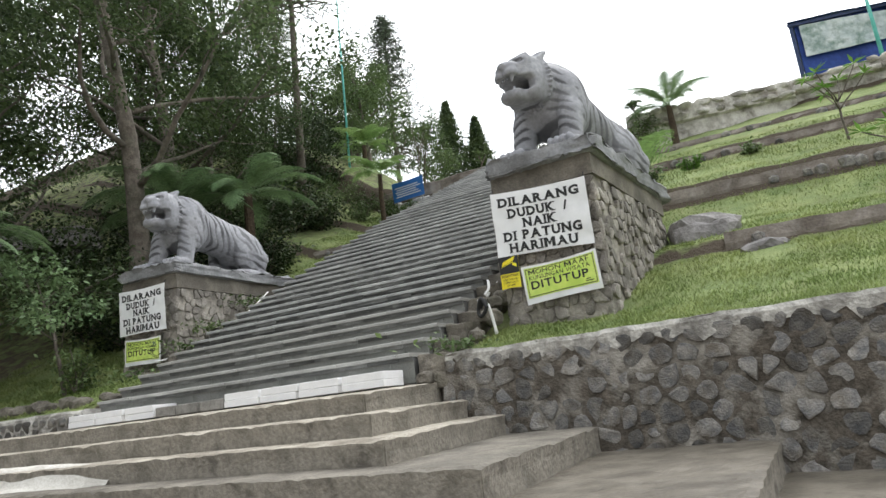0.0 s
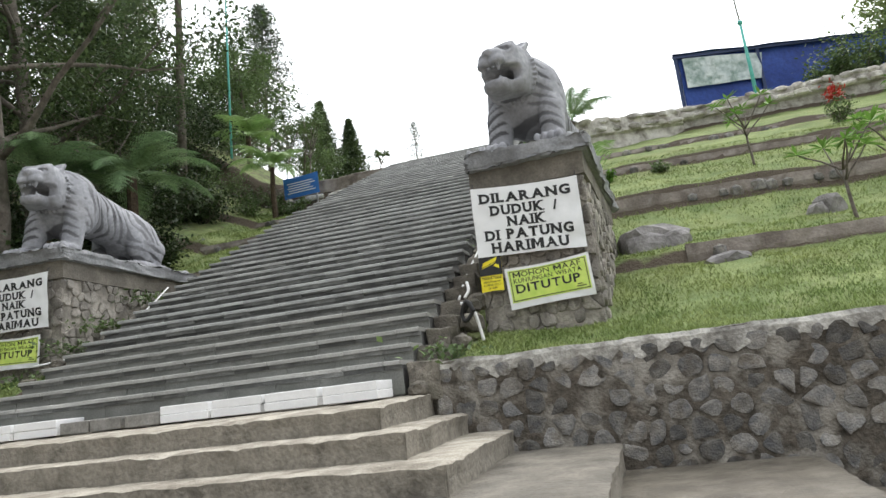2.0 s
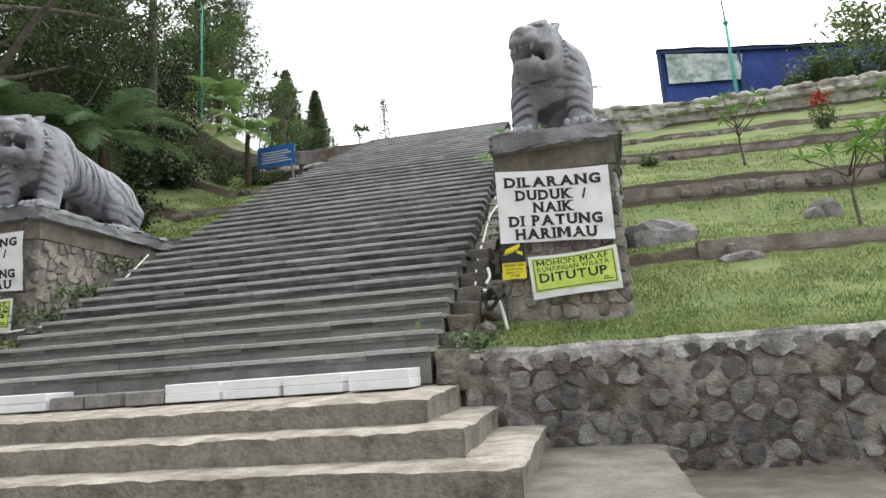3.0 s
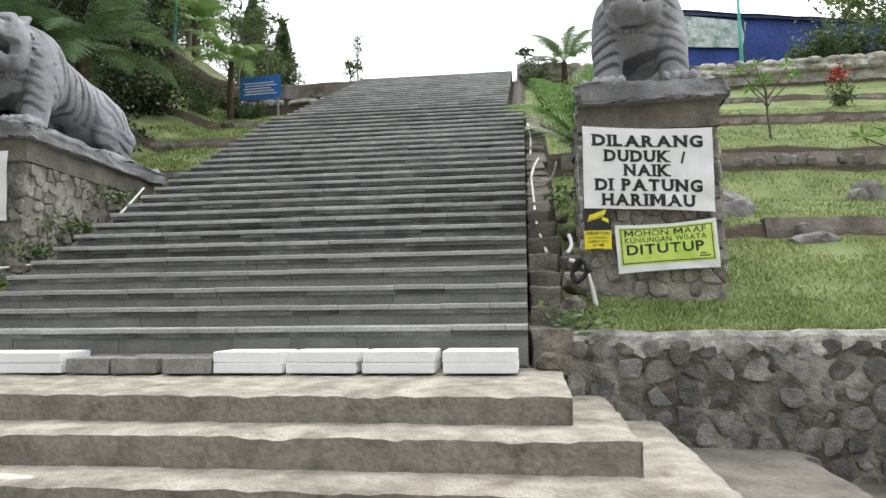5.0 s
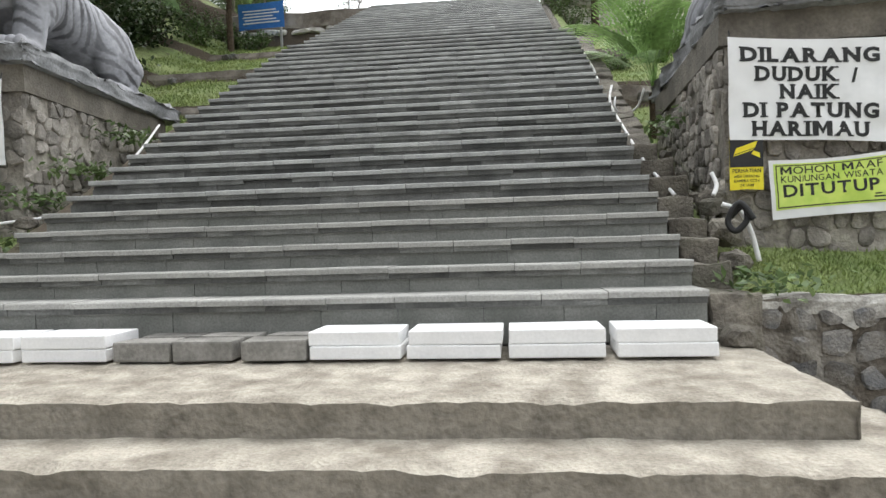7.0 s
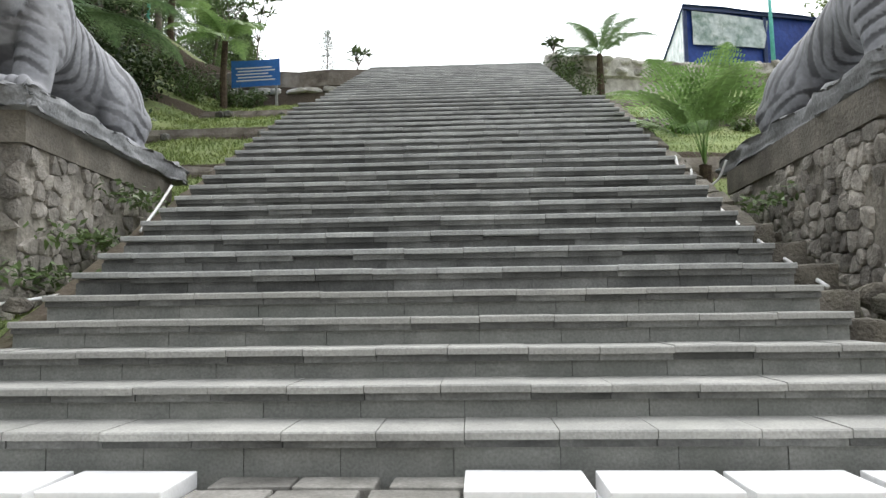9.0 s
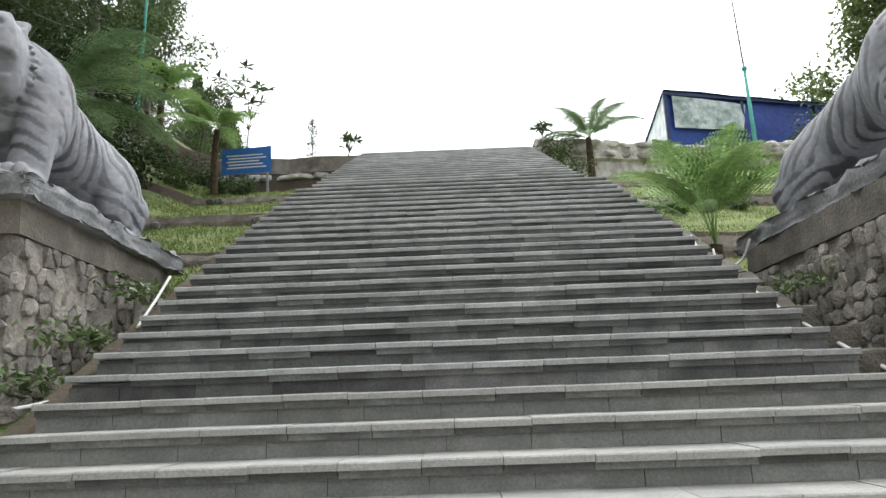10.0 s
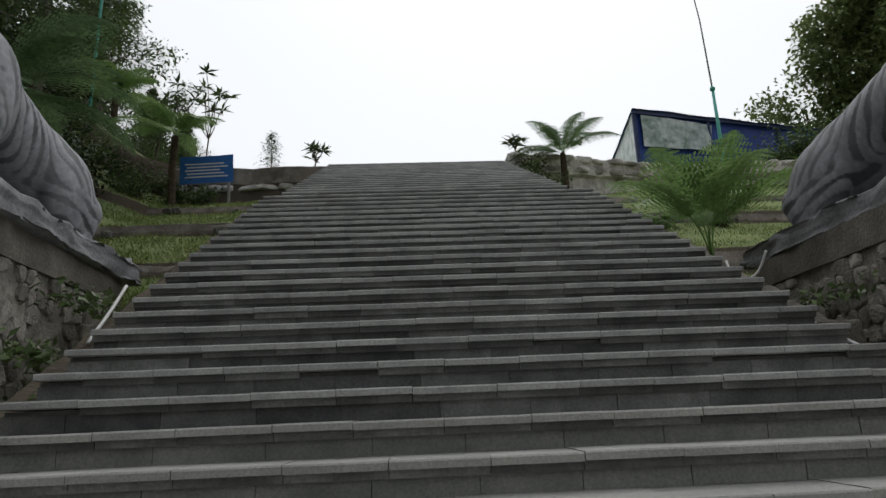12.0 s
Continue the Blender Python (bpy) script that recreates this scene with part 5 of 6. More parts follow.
# signboard among the ferns
sb = Sheet("info_sign", (-8.42, 13.6, 6.52), 1.28, 0.72, "blue information board with white lines on posts", "sign", M_SIGNBLUE, 0.002, -2.0, "", 2.0)
for i in range(5):
    sb.bar("printed_line", 0.12 + 0.05 * (i % 2), 1.15 - 0.09 * (i % 3), 0.15 + 0.085 * i, 0.185 + 0.085 * i, M_SIGNWHITE, -0.004)
for x in (0.12, 1.16):
    bm = bmesh.new()
    box(bm, x - 0.03, x + 0.03, 0.0, 0.05, -0.75, 0.7, 0.005)
    part("post", bm, M_GREYPOLE, sb.ob)


def pole(name, at, h, r0, material, label, lean=(0, 0), category="pole"):
    bm = bmesh.new()
    tube(bm, [(0, 0, -0.3), (lean[0] * 0.5, lean[1] * 0.5, h * 0.5), (lean[0], lean[1], h)], [r0, r0 * 0.85, r0 * 0.6], 10)
    bmesh.ops.create_uvsphere(bm, u_segments=8, v_segments=6, radius=r0 * 1.3, matrix=Matrix.Translation((lean[0], lean[1], h)))
    ob = part(name, bm, material, smooth=True)
    ob.matrix_world = pose(*at)
    return tagged(ob, label, category)


pole("flag_pole", (-11.9, 16.0, gz(-11.9, 16.0)), 8.6, 0.05, M_GREENPOLE, "turquoise painted flag pole standing among ferns", (0.15, 0.0))
gp = pole("flag_pole", (7.15, 17.5, 7.8), 3.0, 0.07, M_GREENPOLE, "turquoise flag pole with a thin grey mast top", (-0.03, 0.0))
bm = bmesh.new()
tube(bm, [(-0.03, 0, 2.9), (-0.12, 0, 5.5), (-0.35, 0.1, 8.2)], [0.03, 0.024, 0.014], 8)
part("mast", bm, M_GREYPOLE, gp, "thin grey upper mast", smooth=True)


def shelter():
    """The blue tarpaulin shelter on the hilltop."""
    s = thing("shelter", (0, 0, 0), "shelter of dark blue tarpaulin with pale plastic sheets", "shelter")
    x0, x1, y0, y1, zb, zt = 5.05, 16.5, 19.25, 23.0, 8.05, 10.9
    YAW = 0.25
    def sheet(name, quad, material, label="", n=16, amp=0.06):
        a, b, c, d = (Vector((q[0], q[1] + YAW * (q[0] - x0) * (name != 'side_wall'), q[2])) for q in quad)
        nrm = (b - a).cross(d - a).normalized()
        v, f = [], []
        for j in range(n + 1):
            for i in range(n + 1):
                s_, t_ = i / n, j / n
                p = a * (1 - s_) * (1 - t_) + b * s_ * (1 - t_) + c * s_ * t_ + d * (1 - s_) * t_
                v.append(p + nrm * amp * noise.noise(p * 1.3))
        k = len(v)
        v += [p - nrm * 0.02 for p in v]
        for j in range(n):
            for i in range(n):
                q = j * (n + 1) + i
                f += [(q, q + 1, q + n + 2, q + n + 1), (k + q, k + q + n + 1, k + q + n + 2, k + q + 1)]
        part(name, quads_mesh(name, [tuple(p) for p in v], f), material, s, label, smooth=True)
    sheet("front_wall", ((x0 + 0.1, y0, zb), (x1, y0, zb), (x1, y0, zt - 0.15), (x0 + 0.1, y0, zt - 0.05)), M_TARP, "dark blue tarpaulin wall")
    sheet("plastic_sheet", ((x0 + 0.25, y0 - 0.12, 9.55), (x0 + 2.9, y0 - 0.12, 9.6), (x0 + 3.1, y0 - 0.12, 10.6), (x0 + 0.25, y0 - 0.12, 10.72)), M_CLEAR, "pale printed plastic sheet")
    sheet("side_wall", ((x0 + 0.9, y0 + 5.5, zb), (x0, y0, zb), (x0, y0, zt), (x0 + 0.9, y0 + 5.5, zt + 0.1)), M_CLEAR, "pale plastic side curtain")
    sheet("roof", ((x0 - 0.1, y0 - 0.2, zt), (x1, y0 - 0.2, zt - 0.1), (x1, y0 + 5.5, zt + 0.15), (x0 + 0.85, y0 + 5.5, zt + 0.15)), M_TARP, "blue tarpaulin roof")
    for x in (x0, x0 + 2.95, x0 + 6, x1):
        bm = bmesh.new()
        yp = y0 + YAW * (x - x0)
        box(bm, x - 0.06, x + 0.06, yp - 0.1, yp + 0.02, zb - 0.2, zt, 0.01)
        part("post", bm, M_STEEL, s)
    bm = bmesh.new()
    box(bm, x0 - 0.1, x1, y0 - 0.14, y0 - 0.06, zt - 0.16, zt - 0.04, 0.01)
    for v in bm.verts:
        v.co.y += YAW * (v.co.x - x0)
    part("beam", bm, M_STEEL, s)


shelter()


def small_house(at, rz):
    h = thing("house", at, "grey-roofed low house half hidden in the trees", "house", rz=rz)
    bm = bmesh.new()
    box(bm, -2.4, 2.4, -1.8, 1.8, -1.0, 2.2)
    part("wall", bm, M_HOUSEWALL, h)
    bm = bmesh.new()
    v = [bm.verts.new(p) for p in ((-2.9, -2.3, 2.0), (2.9, -2.3, 2.0), (2.9, 2.3, 2.0), (-2.9, 2.3, 2.0), (-2.0, 0, 3.3), (2.0, 0, 3.3))]
    for q in ((0, 1, 5, 4), (1, 2, 5), (2, 3, 4, 5), (3, 0, 4), (3, 2, 1, 0)):
        bm.faces.new([v[i] for i in q])
    part("roof", bm, M_THATCH, h)
    for x in (-1.2, 1.0):
        bm = bmesh.new()
        box(bm, x - 0.45, x + 0.45, -1.84, -1.78, 0.7, 1.6, 0.01)
        part("window", bm, M_BLACK, h)


small_house((-18.5, 6.5, 3.4), 35)

# ---- plants ----


def limb(bm, a, d, length, r0, r1, seed, bend=0.25, n=6, seg=5, up=0.0):
    """A wavering limb; returns its points."""
    rr = random.Random(seed)
    pts, p, d = [Vector(a)], Vector(a), Vector(d).normalized()
    for i in range(seg):
        d = (d + Vector((rr.uniform(-bend, bend), rr.uniform(-bend, bend), rr.uniform(-bend, bend) * 0.6 + up))).normalized()
        p = p + d * (length / seg)
        pts.append(p.copy())
    tube(bm, pts, [r0 + (r1 - r0) * i / seg for i in range(seg + 1)], n)
    return pts, d


def broad_tree(label, height, r0, seed, leaves, size, leaf_mat, spread=0.45, fork=0.35, limbs=9, clump=0.55, twigs=5, lean=(0, 0)):
    """A tapered trunk with limbs, twigs and a crown of clumped leaves; stands at its own origin."""
    rr = random.Random(seed)
    g = np.random.default_rng(seed)
    t = thing("tree", (0, 0, 0), label, "tree")
    bm = bmesh.new()
    trunk, d = limb(bm, (0, 0, -0.3), (lean[0], lean[1], 1), height * 0.85, r0, r0 * 0.3, seed, 0.1, 10, 9, 0.05)
    tips = []
    for i in range(limbs):
        k = fork + (1 - fork) * (i + rr.uniform(0, 0.8)) / limbs
        q = k * (len(trunk) - 1)
        a = trunk[int(q)].lerp(trunk[min(int(q) + 1, len(trunk) - 1)], q % 1)
        az = i * 2.4 + rr.uniform(-0.4, 0.4)
        L = height * spread * (1.15 - k * 0.6) * rr.uniform(0.7, 1.15)
        pts, _ = limb(bm, a, (math.cos(az), math.sin(az), 0.35 + 0.5 * k), L, r0 * (1 - k * 0.6) * 0.42, r0 * 0.08, seed + i + 50, 0.3, 6, 5, 0.05)
        for j in range(twigs):
            b = pts[rr.randint(2, 5)]
            az2 = rr.uniform(0, 6.28)
            tw, _ = limb(bm, b, (math.cos(az2), math.sin(az2), rr.uniform(-0.1, 0.6)), L * rr.uniform(0.25, 0.45), r0 * 0.09, r0 * 0.02, seed + i * 31 + j, 0.35, 4, 3)
            tips += [tw[-1], tw[-2]]
        tips.append(pts[-1])
    part("trunk", bm, M_BARK, t, smooth=True)
    tips = np.array([tuple(p) for p in tips])
    out = g.normal(0, 1, (leaves, 3))
    out *= (g.uniform(0.05, 1, leaves) ** 0.5 / np.linalg.norm(out, axis=1))[:, None] * clump * 0.95
    c = tips[g.integers(0, len(tips), leaves)] + out * np.array((1, 1, 0.65))
    part("crown", leaves_mesh("crown", c, g.uniform(0.6, 1.3, leaves) * size, g, 0.5, 0.35), leaf_mat, t)
    return t


def conifer(label, height, r0, seed, leaves, size, leaf_mat, width=0.2, bare=0.15, droop=0.15, tight=False):
    """A straight stem with whorls of side branches and needle tufts."""
    g = np.random.default_rng(seed)
    rr = random.Random(seed)
    t = thing("tree", (0, 0, 0), label, "tree")
    bm = bmesh.new()
    tube(bm, [(0, 0, -0.3), (0.02 * height * rr.uniform(-1, 1), 0, height * 0.5), (0, 0.01 * height, height)], [r0, r0 * 0.6, r0 * 0.08], 8)
    cs = []
    n = int(height * (5.0 if not tight else 9))
    for i in range(n):
        k = bare + (1 - bare) * (i + 0.5) / n
        z = k * height
        L = height * width * (((1 - k) ** 0.55 + 0.08) * rr.uniform(0.5, 1.25) if not tight else ((1 - k) + 0.02) * rr.uniform(0.85, 1.1))
        for j in range(4 if not tight else 6):
            az = i * 1.9 + j * (1.57 if not tight else 1.05) + rr.uniform(-0.4, 0.4)
            if rr.random() < 0.15:
                continue
            e = Vector((math.cos(az) * L, math.sin(az) * L, z + (-droop * L if not tight else L * 1.2)))
            a = Vector((0, 0, z))
            if not tight:
                tube(bm, [a, a.lerp(e, 0.5) + Vector((0, 0, 0.06 * L)), e], [r0 * 0.16, r0 * 0.1, r0 * 0.04], 4)
            m = max(2, int(leaves / (n * 4)))
            u = g.uniform(0.25, 1.05, m)
            cs.append(np.array(a)[None] * (1 - u[:, None]) + np.array(e)[None] * u[:, None] + g.normal(0, 0.1 * L + 0.04, (m, 3)))
    part("trunk", bm, M_BARK, t, smooth=True)
    c = np.concatenate(cs)
    part("crown", leaves_mesh("crown", c, g.uniform(0.6, 1.3, len(c)) * size, g, 0.16 if not tight else 0.3, -0.2 if tight else 0.1, 1.0), leaf_mat, t)
    return t


def frond_mesh(name, length, width, seed, curl=0.9, pairs=26, rise=1.0, stalk=6):
    """A feathered fern frond along +x that rises and bends over: paired leaflets, each cut into teeth."""
    g = np.random.default_rng(seed)
    v, f = [], []
    pts, p, ang = [], np.zeros(3), rise
    n = pairs + 8
    for i in range(n + 1):
        pts.append(p.copy())
        t = i / n
        a = rise - (rise + curl) * t ** 1.3
        p = p + np.array((math.cos(a), 0, math.sin(a))) * length / n
    pts = np.array(pts)
    for i in range(n):
        w = 0.012 * (1 - i / n) + 0.002
        b = len(v)
        v += [pts[i] + (0, -w, 0), pts[i] + (0, w, 0), pts[i + 1] + (0, w * 0.9, 0), pts[i + 1] + (0, -w * 0.9, 0)]
        f.append((b, b + 1, b + 2, b + 3))
    for i in range(stalk, n):
        t = (i - stalk) / (n - stalk)
        L = width * math.sin(math.pi * min(1, 0.12 + 0.88 * t) ** 0.85) * g.uniform(0.9, 1.08) + 0.02
        d = pts[min(i + 1, n)] - pts[i - 1]
        d /= np.linalg.norm(d)
        for s in (-1, 1):
            q = np.array((0.35 * d[0], s * 1.0, 0.35 * d[2] - 0.22 + g.normal(0, 0.05)))
            q /= np.linalg.norm(q)
            teeth = 7
            side = d / np.linalg.norm(d)
            for k in range(teeth):
                u0 = k / teeth
                base = pts[i] + q * L * u0 + np.array((0, 0, -0.12 * L * u0 * u0))
                tw = L * 0.1 * (1.12 - u0 * 0.75)
                ln = length / n * 0.75 * (1.1 - u0 * 0.6)
                for e in (-1, 1):
                    b = len(v)
                    v += [base, base + q * tw * 1.25, base + q * tw * 1.6 + side * e * ln, base + q * tw * 0.5 + side * e * ln * 0.8]
                    f.append((b, b + 1, b + 2, b + 3))
    return quads_mesh(name, np.array(v), np.array(f))


def tree_fern(at, trunk_h, r0, length, width, count, seed, material, label, rise=0.95, curl=0.9, young=2, spread=1.0, low=0, stalk=6):
    """A tree fern: a fibrous stem and a crown of fronds, each a part."""
    rr = random.Random(seed)
    t = thing("tree_fern", at, label, "fern", "tree ferns")
    bm = bmesh.new()
    tube(bm, [(0, 0, -0.3), (rr.uniform(-0.04, 0.04), 0, trunk_h * 0.5), (0, 0, trunk_h)], [r0 * 1.25, r0, r0 * 0.9], 10)
    wobble(bm, r0 * 0.3, 9, seed)
    part("trunk", bm, M_FERNBARK, t, "dark fibrous stem")
    kinds = []
    for k in range(3):
        me = frond_mesh("frond", length * (1, 0.88, 0.75)[k], width, seed + k, curl * (1, 1.25, 0.7)[k], 26, rise * (1, 0.7, 1.3)[k], stalk)
        me.materials.append(material)
        kinds.append(me)
    for i in range(count):
        ob = part("frond", kinds[2 if i < young else rr.choice((0, 0, 1))], material, t)
        ob.matrix_local = pose(0, 0, trunk_h - 0.03, rr.uniform(-8, 8), rr.uniform(-10, 8), i * 360 / count * spread + rr.uniform(-14, 14))
    if low:
        me = frond_mesh("frond", length * 0.85, width, seed + 7, 1.15, 26, 0.35)
        me.materials.append(material)
        for i in range(low):
            ob = part("frond", me, material, t)
            ob.matrix_local = pose(0, 0, trunk_h - 0.1, rr.uniform(-8, 8), rr.uniform(-6, 10), (i + 0.4) * 360 / low + rr.uniform(-12, 12))
    return t


def shrub(at, height, width, seed, leaves, size, leaf_mat, label, category="shrub", group="shrubs", stems=7):
    rr = random.Random(seed)
    g = np.random.default_rng(seed)
    t = thing("shrub", at, label, category, group)
    bm = bmesh.new()
    tips = []
    for i in range(stems):
        az = i * 2.4
        pts, _ = limb(bm, (0, 0, -0.1), (math.cos(az) * width / height, math.sin(az) * width / height, 1), height * rr.uniform(0.6, 1.0), 0.02, 0.006, seed + i, 0.25, 5, 5)
        tips += pts[2:]
    part("stem", bm, M_BARK, t, smooth=True)
    tips = np.array([tuple(p) for p in tips])
    c = tips[g.integers(0, len(tips), leaves)] + g.normal(0, 0.11 * height, (leaves, 3))
    c[:, 2] = np.maximum(c[:, 2], 0.02)
    part("foliage", leaves_mesh("foliage", c, g.uniform(0.6, 1.3, leaves) * size, g, 0.5, 0.2), leaf_mat, t)
    return t


def rosette_plant(at, height, seed, rosettes, leaf_len, label, leaf_mat, spread=0.35, stems=3):
    """Bare forked stems that end in rosettes of long leaves."""
    rr = random.Random(seed)
    g = np.random.default_rng(seed)
    t = thing("young_tree", at, label, "plant", "saplings")
    bm = bmesh.new()
    tips = []
    trunk, d = limb(bm, (0, 0, -0.1), (0, 0, 1), height * 0.55, 0.03, 0.02, seed, 0.12, 6, 5)
    for i in range(rosettes):
        az = i * 2.2 + rr.uniform(-0.5, 0.5)
        a = trunk[-1] if i % 2 == 0 else trunk[-2]
        pts, dd = limb(bm, a, (math.cos(az) * spread * 2, math.sin(az) * spread * 2, 1), height * rr.uniform(0.3, 0.5), 0.018, 0.01, seed + i + 9, 0.2, 5, 4)
        tips.append(pts[-1])
    part("stem", bm, M_BARK, t, smooth=True)
    cs, ds, ss = [], [], []
    for p in tips:
        for k in range(11):
            az = k * 2.39996
            el = rr.uniform(-0.35, 0.75)
            cs.append(tuple(p))
            ds.append((math.cos(az) * math.cos(el), math.sin(az) * math.cos(el), math.sin(el)))
            ss.append(leaf_len * rr.uniform(0.7, 1.15))
    part("leaves", leaves_mesh("leaves", np.array(cs), np.array(ss), g, 0.24, 0, 0.2, np.array(ds)), leaf_mat, t)
    return t


tree_fern((1.03, 6.3, gz(1.03, 6.3)), 0.7, 0.085, 2.0, 0.5, 10, 5, M_FERN_BRIGHT, "young bright green tree fern beside the stair", 1.42, 0.25, 3, low=0, stalk=12)
tree_fern((1.2, 14.3, gz(1.2, 14.3)), 1.2, 0.09, 1.7, 0.3, 12, 9, M_FERN, "dark tree fern by the ledge at the stair head", 0.85, 0.6, 3)
tree_fern((-8.2, 12.5, gz(-8.2, 12.5)), 1.7, 0.075, 1.75, 0.36, 11, 14, M_FERN_BRIGHT, "bright tree fern beside the blue board", 0.85, 0.7, 3)
tree_fern((-8.3, 6.3, gz(-8.3, 6.3)), 2.7, 0.12, 2.4, 0.46, 10, 23, M_FERN, "broad tree fern behind the statue", 0.75, 0.75, 2, low=4)
tree_fern((-9.3, 4.9, gz(-9.3, 4.9)), 2.9, 0.12, 2.5, 0.46, 10, 27, M_FERN, "broad tree fern in the shade of the wood", 0.75, 0.85, 2, low=4)
tree_fern((-11.4, 16.5, gz(-11.4, 16.5) - 0.5), 1.8, 0.1, 1.9, 0.38, 12, 31, M_FERN_BRIGHT, "tree fern beside the flag pole", 0.8, 0.7)
tree_fern((-9.2, -0.4, gz(-9.2, -0.4)), 3.6, 0.14, 2.2, 0.45, 13, 37, M_FERN, "tall tree fern at the wood's edge", 0.7, 0.9, low=5)

tall = broad_tree("tall grey-barked tree with an open leaning crown", 13, 0.27, 101, 15000, 0.12, M_LEAF_DARK, 0.38, 0.3, 13, 0.7)
tall.matrix_world = pose(-9.6, 4.1, gz(-9.6, 4.1))
dark = broad_tree("dense dark forest tree on the wooded bank", 15, 0.24, 111, 26000, 0.15, M_LEAF_DARK, 0.3, 0.15, 17, 1.0)
dark.matrix_world = pose(-12.5, 7.5, gz(-12.5, 7.5))
dark["group"] = "forest trees"
dark2 = broad_tree("dense dark forest tree on the wooded bank", 11, 0.2, 127, 22000, 0.15, M_LEAF_DARK, 0.36, 0.12, 15, 1.0)
dark2.matrix_world = pose(-12.0, 1.5, gz(-12, 1.5))
dark2["group"] = "forest trees"
mid = broad_tree("mid green leafy hilltop tree", 7, 0.14, 131, 9000, 0.15, M_LEAF_MID, 0.4, 0.2, 11, 0.7)
mid.matrix_world = pose(-13.5, 20.0, gz(-13.5, 20.0))
mid["group"] = "leafy trees"
pine = conifer("tall thin grey pine with open whorled branches", 15.5, 0.19, 141, 15000, 0.34, M_NEEDLE, 0.24, 0.2)
pine.matrix_world = pose(-20.8, 34.7, 28.9 - 15.5)
pine["group"] = "pines"
bare = conifer("slender pine with a long bare stem", 16, 0.17, 151, 6000, 0.3, M_LEAF_DARK, 0.16, 0.5)
bare.matrix_world = pose(-11.2, 12.0, gz(-11.2, 12.0))
bare["group"] = "pines"
cyp = conifer("narrow dark pointed cypress on the hilltop", 8.0, 0.12, 161, 14000, 0.2, M_LEAF_DARK, 0.24, 0.03, 0.0, True)
cyp.matrix_world = pose(-20.9, 50.0, gz(-20.9, 50) - 0.2) @ Matrix.Scale((25.8 - gz(-20.9, 50)) / 8.2, 4)
cyp["group"] = "cypresses"
copy_thing(cyp, pose(-22.8, 47.9, gz(-22.8, 47.9) - 0.2, 0, 0, 70) @ Matrix.Scale((27.2 - gz(-22.8, 47.9)) / (25.8 - gz(-20.9, 50)), 4))
sap = conifer("small dark conifer standing against the sky behind the stair head", 20.1 - gz(-12, 41.4), 0.1, 181, 2200, 0.26, M_LEAF_DARK, 0.17, 0.3)
sap.matrix_world = pose(-12.0, 41.4, gz(-12, 41.4))
rr = random.Random(4)
for x, y, s in ((-17, 9.5, 1.0), (-18.5, 11.5, 0.8), (-20, 6, 1.0), (-18, 15.5, 0.8), (-16.5, 0.5, 1.0), (-21, 0, 1.1), (-26, 8, 0.8)):
    copy_thing(dark, pose(x, y, gz(x, y) - 0.3, 0, 0, rr.uniform(0, 360)) @ Matrix.Scale(s * rr.uniform(0.9, 1.1), 4))
for x, y, s in ((-12.6, 11.0, 0.62), (-14, -2.5, 1.0), (-18.5, -4, 1.1), (-11.0, -3.0, 0.8), (-24, -3, 1.2), (-12.0, 8.8, 0.7)):
    copy_thing(dark2, pose(x, y, gz(x, y) - 0.3, 0, 0, rr.uniform(0, 360)) @ Matrix.Scale(s * rr.uniform(0.9, 1.1), 4))
for x, y, s in ((-16.5, 23, 1.0), (-18.5, 25, 1.15), (-14.0, 26, 0.8), (-21, 27, 1.3), (-12.9, 17.6, 0.36)):
    copy_thing(mid, pose(x, y, gz(x, y) - 0.2, 0, 0, rr.uniform(0, 360)) @ Matrix.Scale(s, 4))
for x, y, s in ((20, 27, 1.15), (24, 29, 1.3), (17.8, 30, 0.9), (27, 24, 1.2)):
    copy_thing(mid, pose(x, y, gz(x, y) - 0.3, 0, 0, rr.uniform(0, 360)) @ Matrix.Scale(s, 4))
for x, y, s in ((-22, 22, 1.0), (-26, 28, 1.1)):
    copy_thing(bare, pose(x, y, gz(x, y) - 0.3, 0, 0, rr.uniform(0, 360)) @ Matrix.Scale(s, 4))

shrub((-7.45, 1.15, gz(-7.45, 1.15)), 1.0, 0.5, 201, 700, 0.09, M_LEAF_MID, "leafy green shrub beside the pedestal", "shrub", "", 8)
for i, (x, y, h, m) in enumerate(((-9.3, 12.6, 0.9, M_LEAF_MID), (-8.2, 13.9, 0.7, M_LEAF_MID), (-9.0, 14.0, 0.9, M_LEAF_MID), (-9.8, 14.0, 1.0, M_LEAF_DARK), (-10.6, 13.8, 1.1, M_LEAF_MID), (-11.4, 13.9, 1.0, M_LEAF_DARK), (-12.3, 14.2, 1.2, M_LEAF_MID), (-8.9, 12.2, 0.8, M_LEAF_MID), (-10.2, 12.4, 1.1, M_LEAF_MID), (-11.2, 12.8, 1.3, M_LEAF_MID), (-7.6, 12.6, 0.6, M_LEAF_DARK), (-8.3, 13.0, 0.7, M_LEAF_DARK), (-12.0, 11.9, 1.2, M_LEAF_BRIGHT), (-9.0, 8.3, 0.7, M_LEAF_DARK), (-8.7, 5.0, 0.6, M_LEAF_DARK), (0.4, 13.7, 1.0, M_LEAF_MID), (0.2, 14.3, 0.9, M_LEAF_MID), (0.55, 12.9, 0.6, M_LEAF_MID), (1.0, 9.7, 0.55, M_LEAF_MID), (1.9, 10.2, 0.45, M_LEAF_BRIGHT), (3.2, 10.4, 0.4, M_LEAF_MID))):
    shrub((x, y, gz(x, y)), h, h * 0.6, 210 + i, int(500 * h + 250), 0.085, m, "low leafy shrub growing on the terrace")
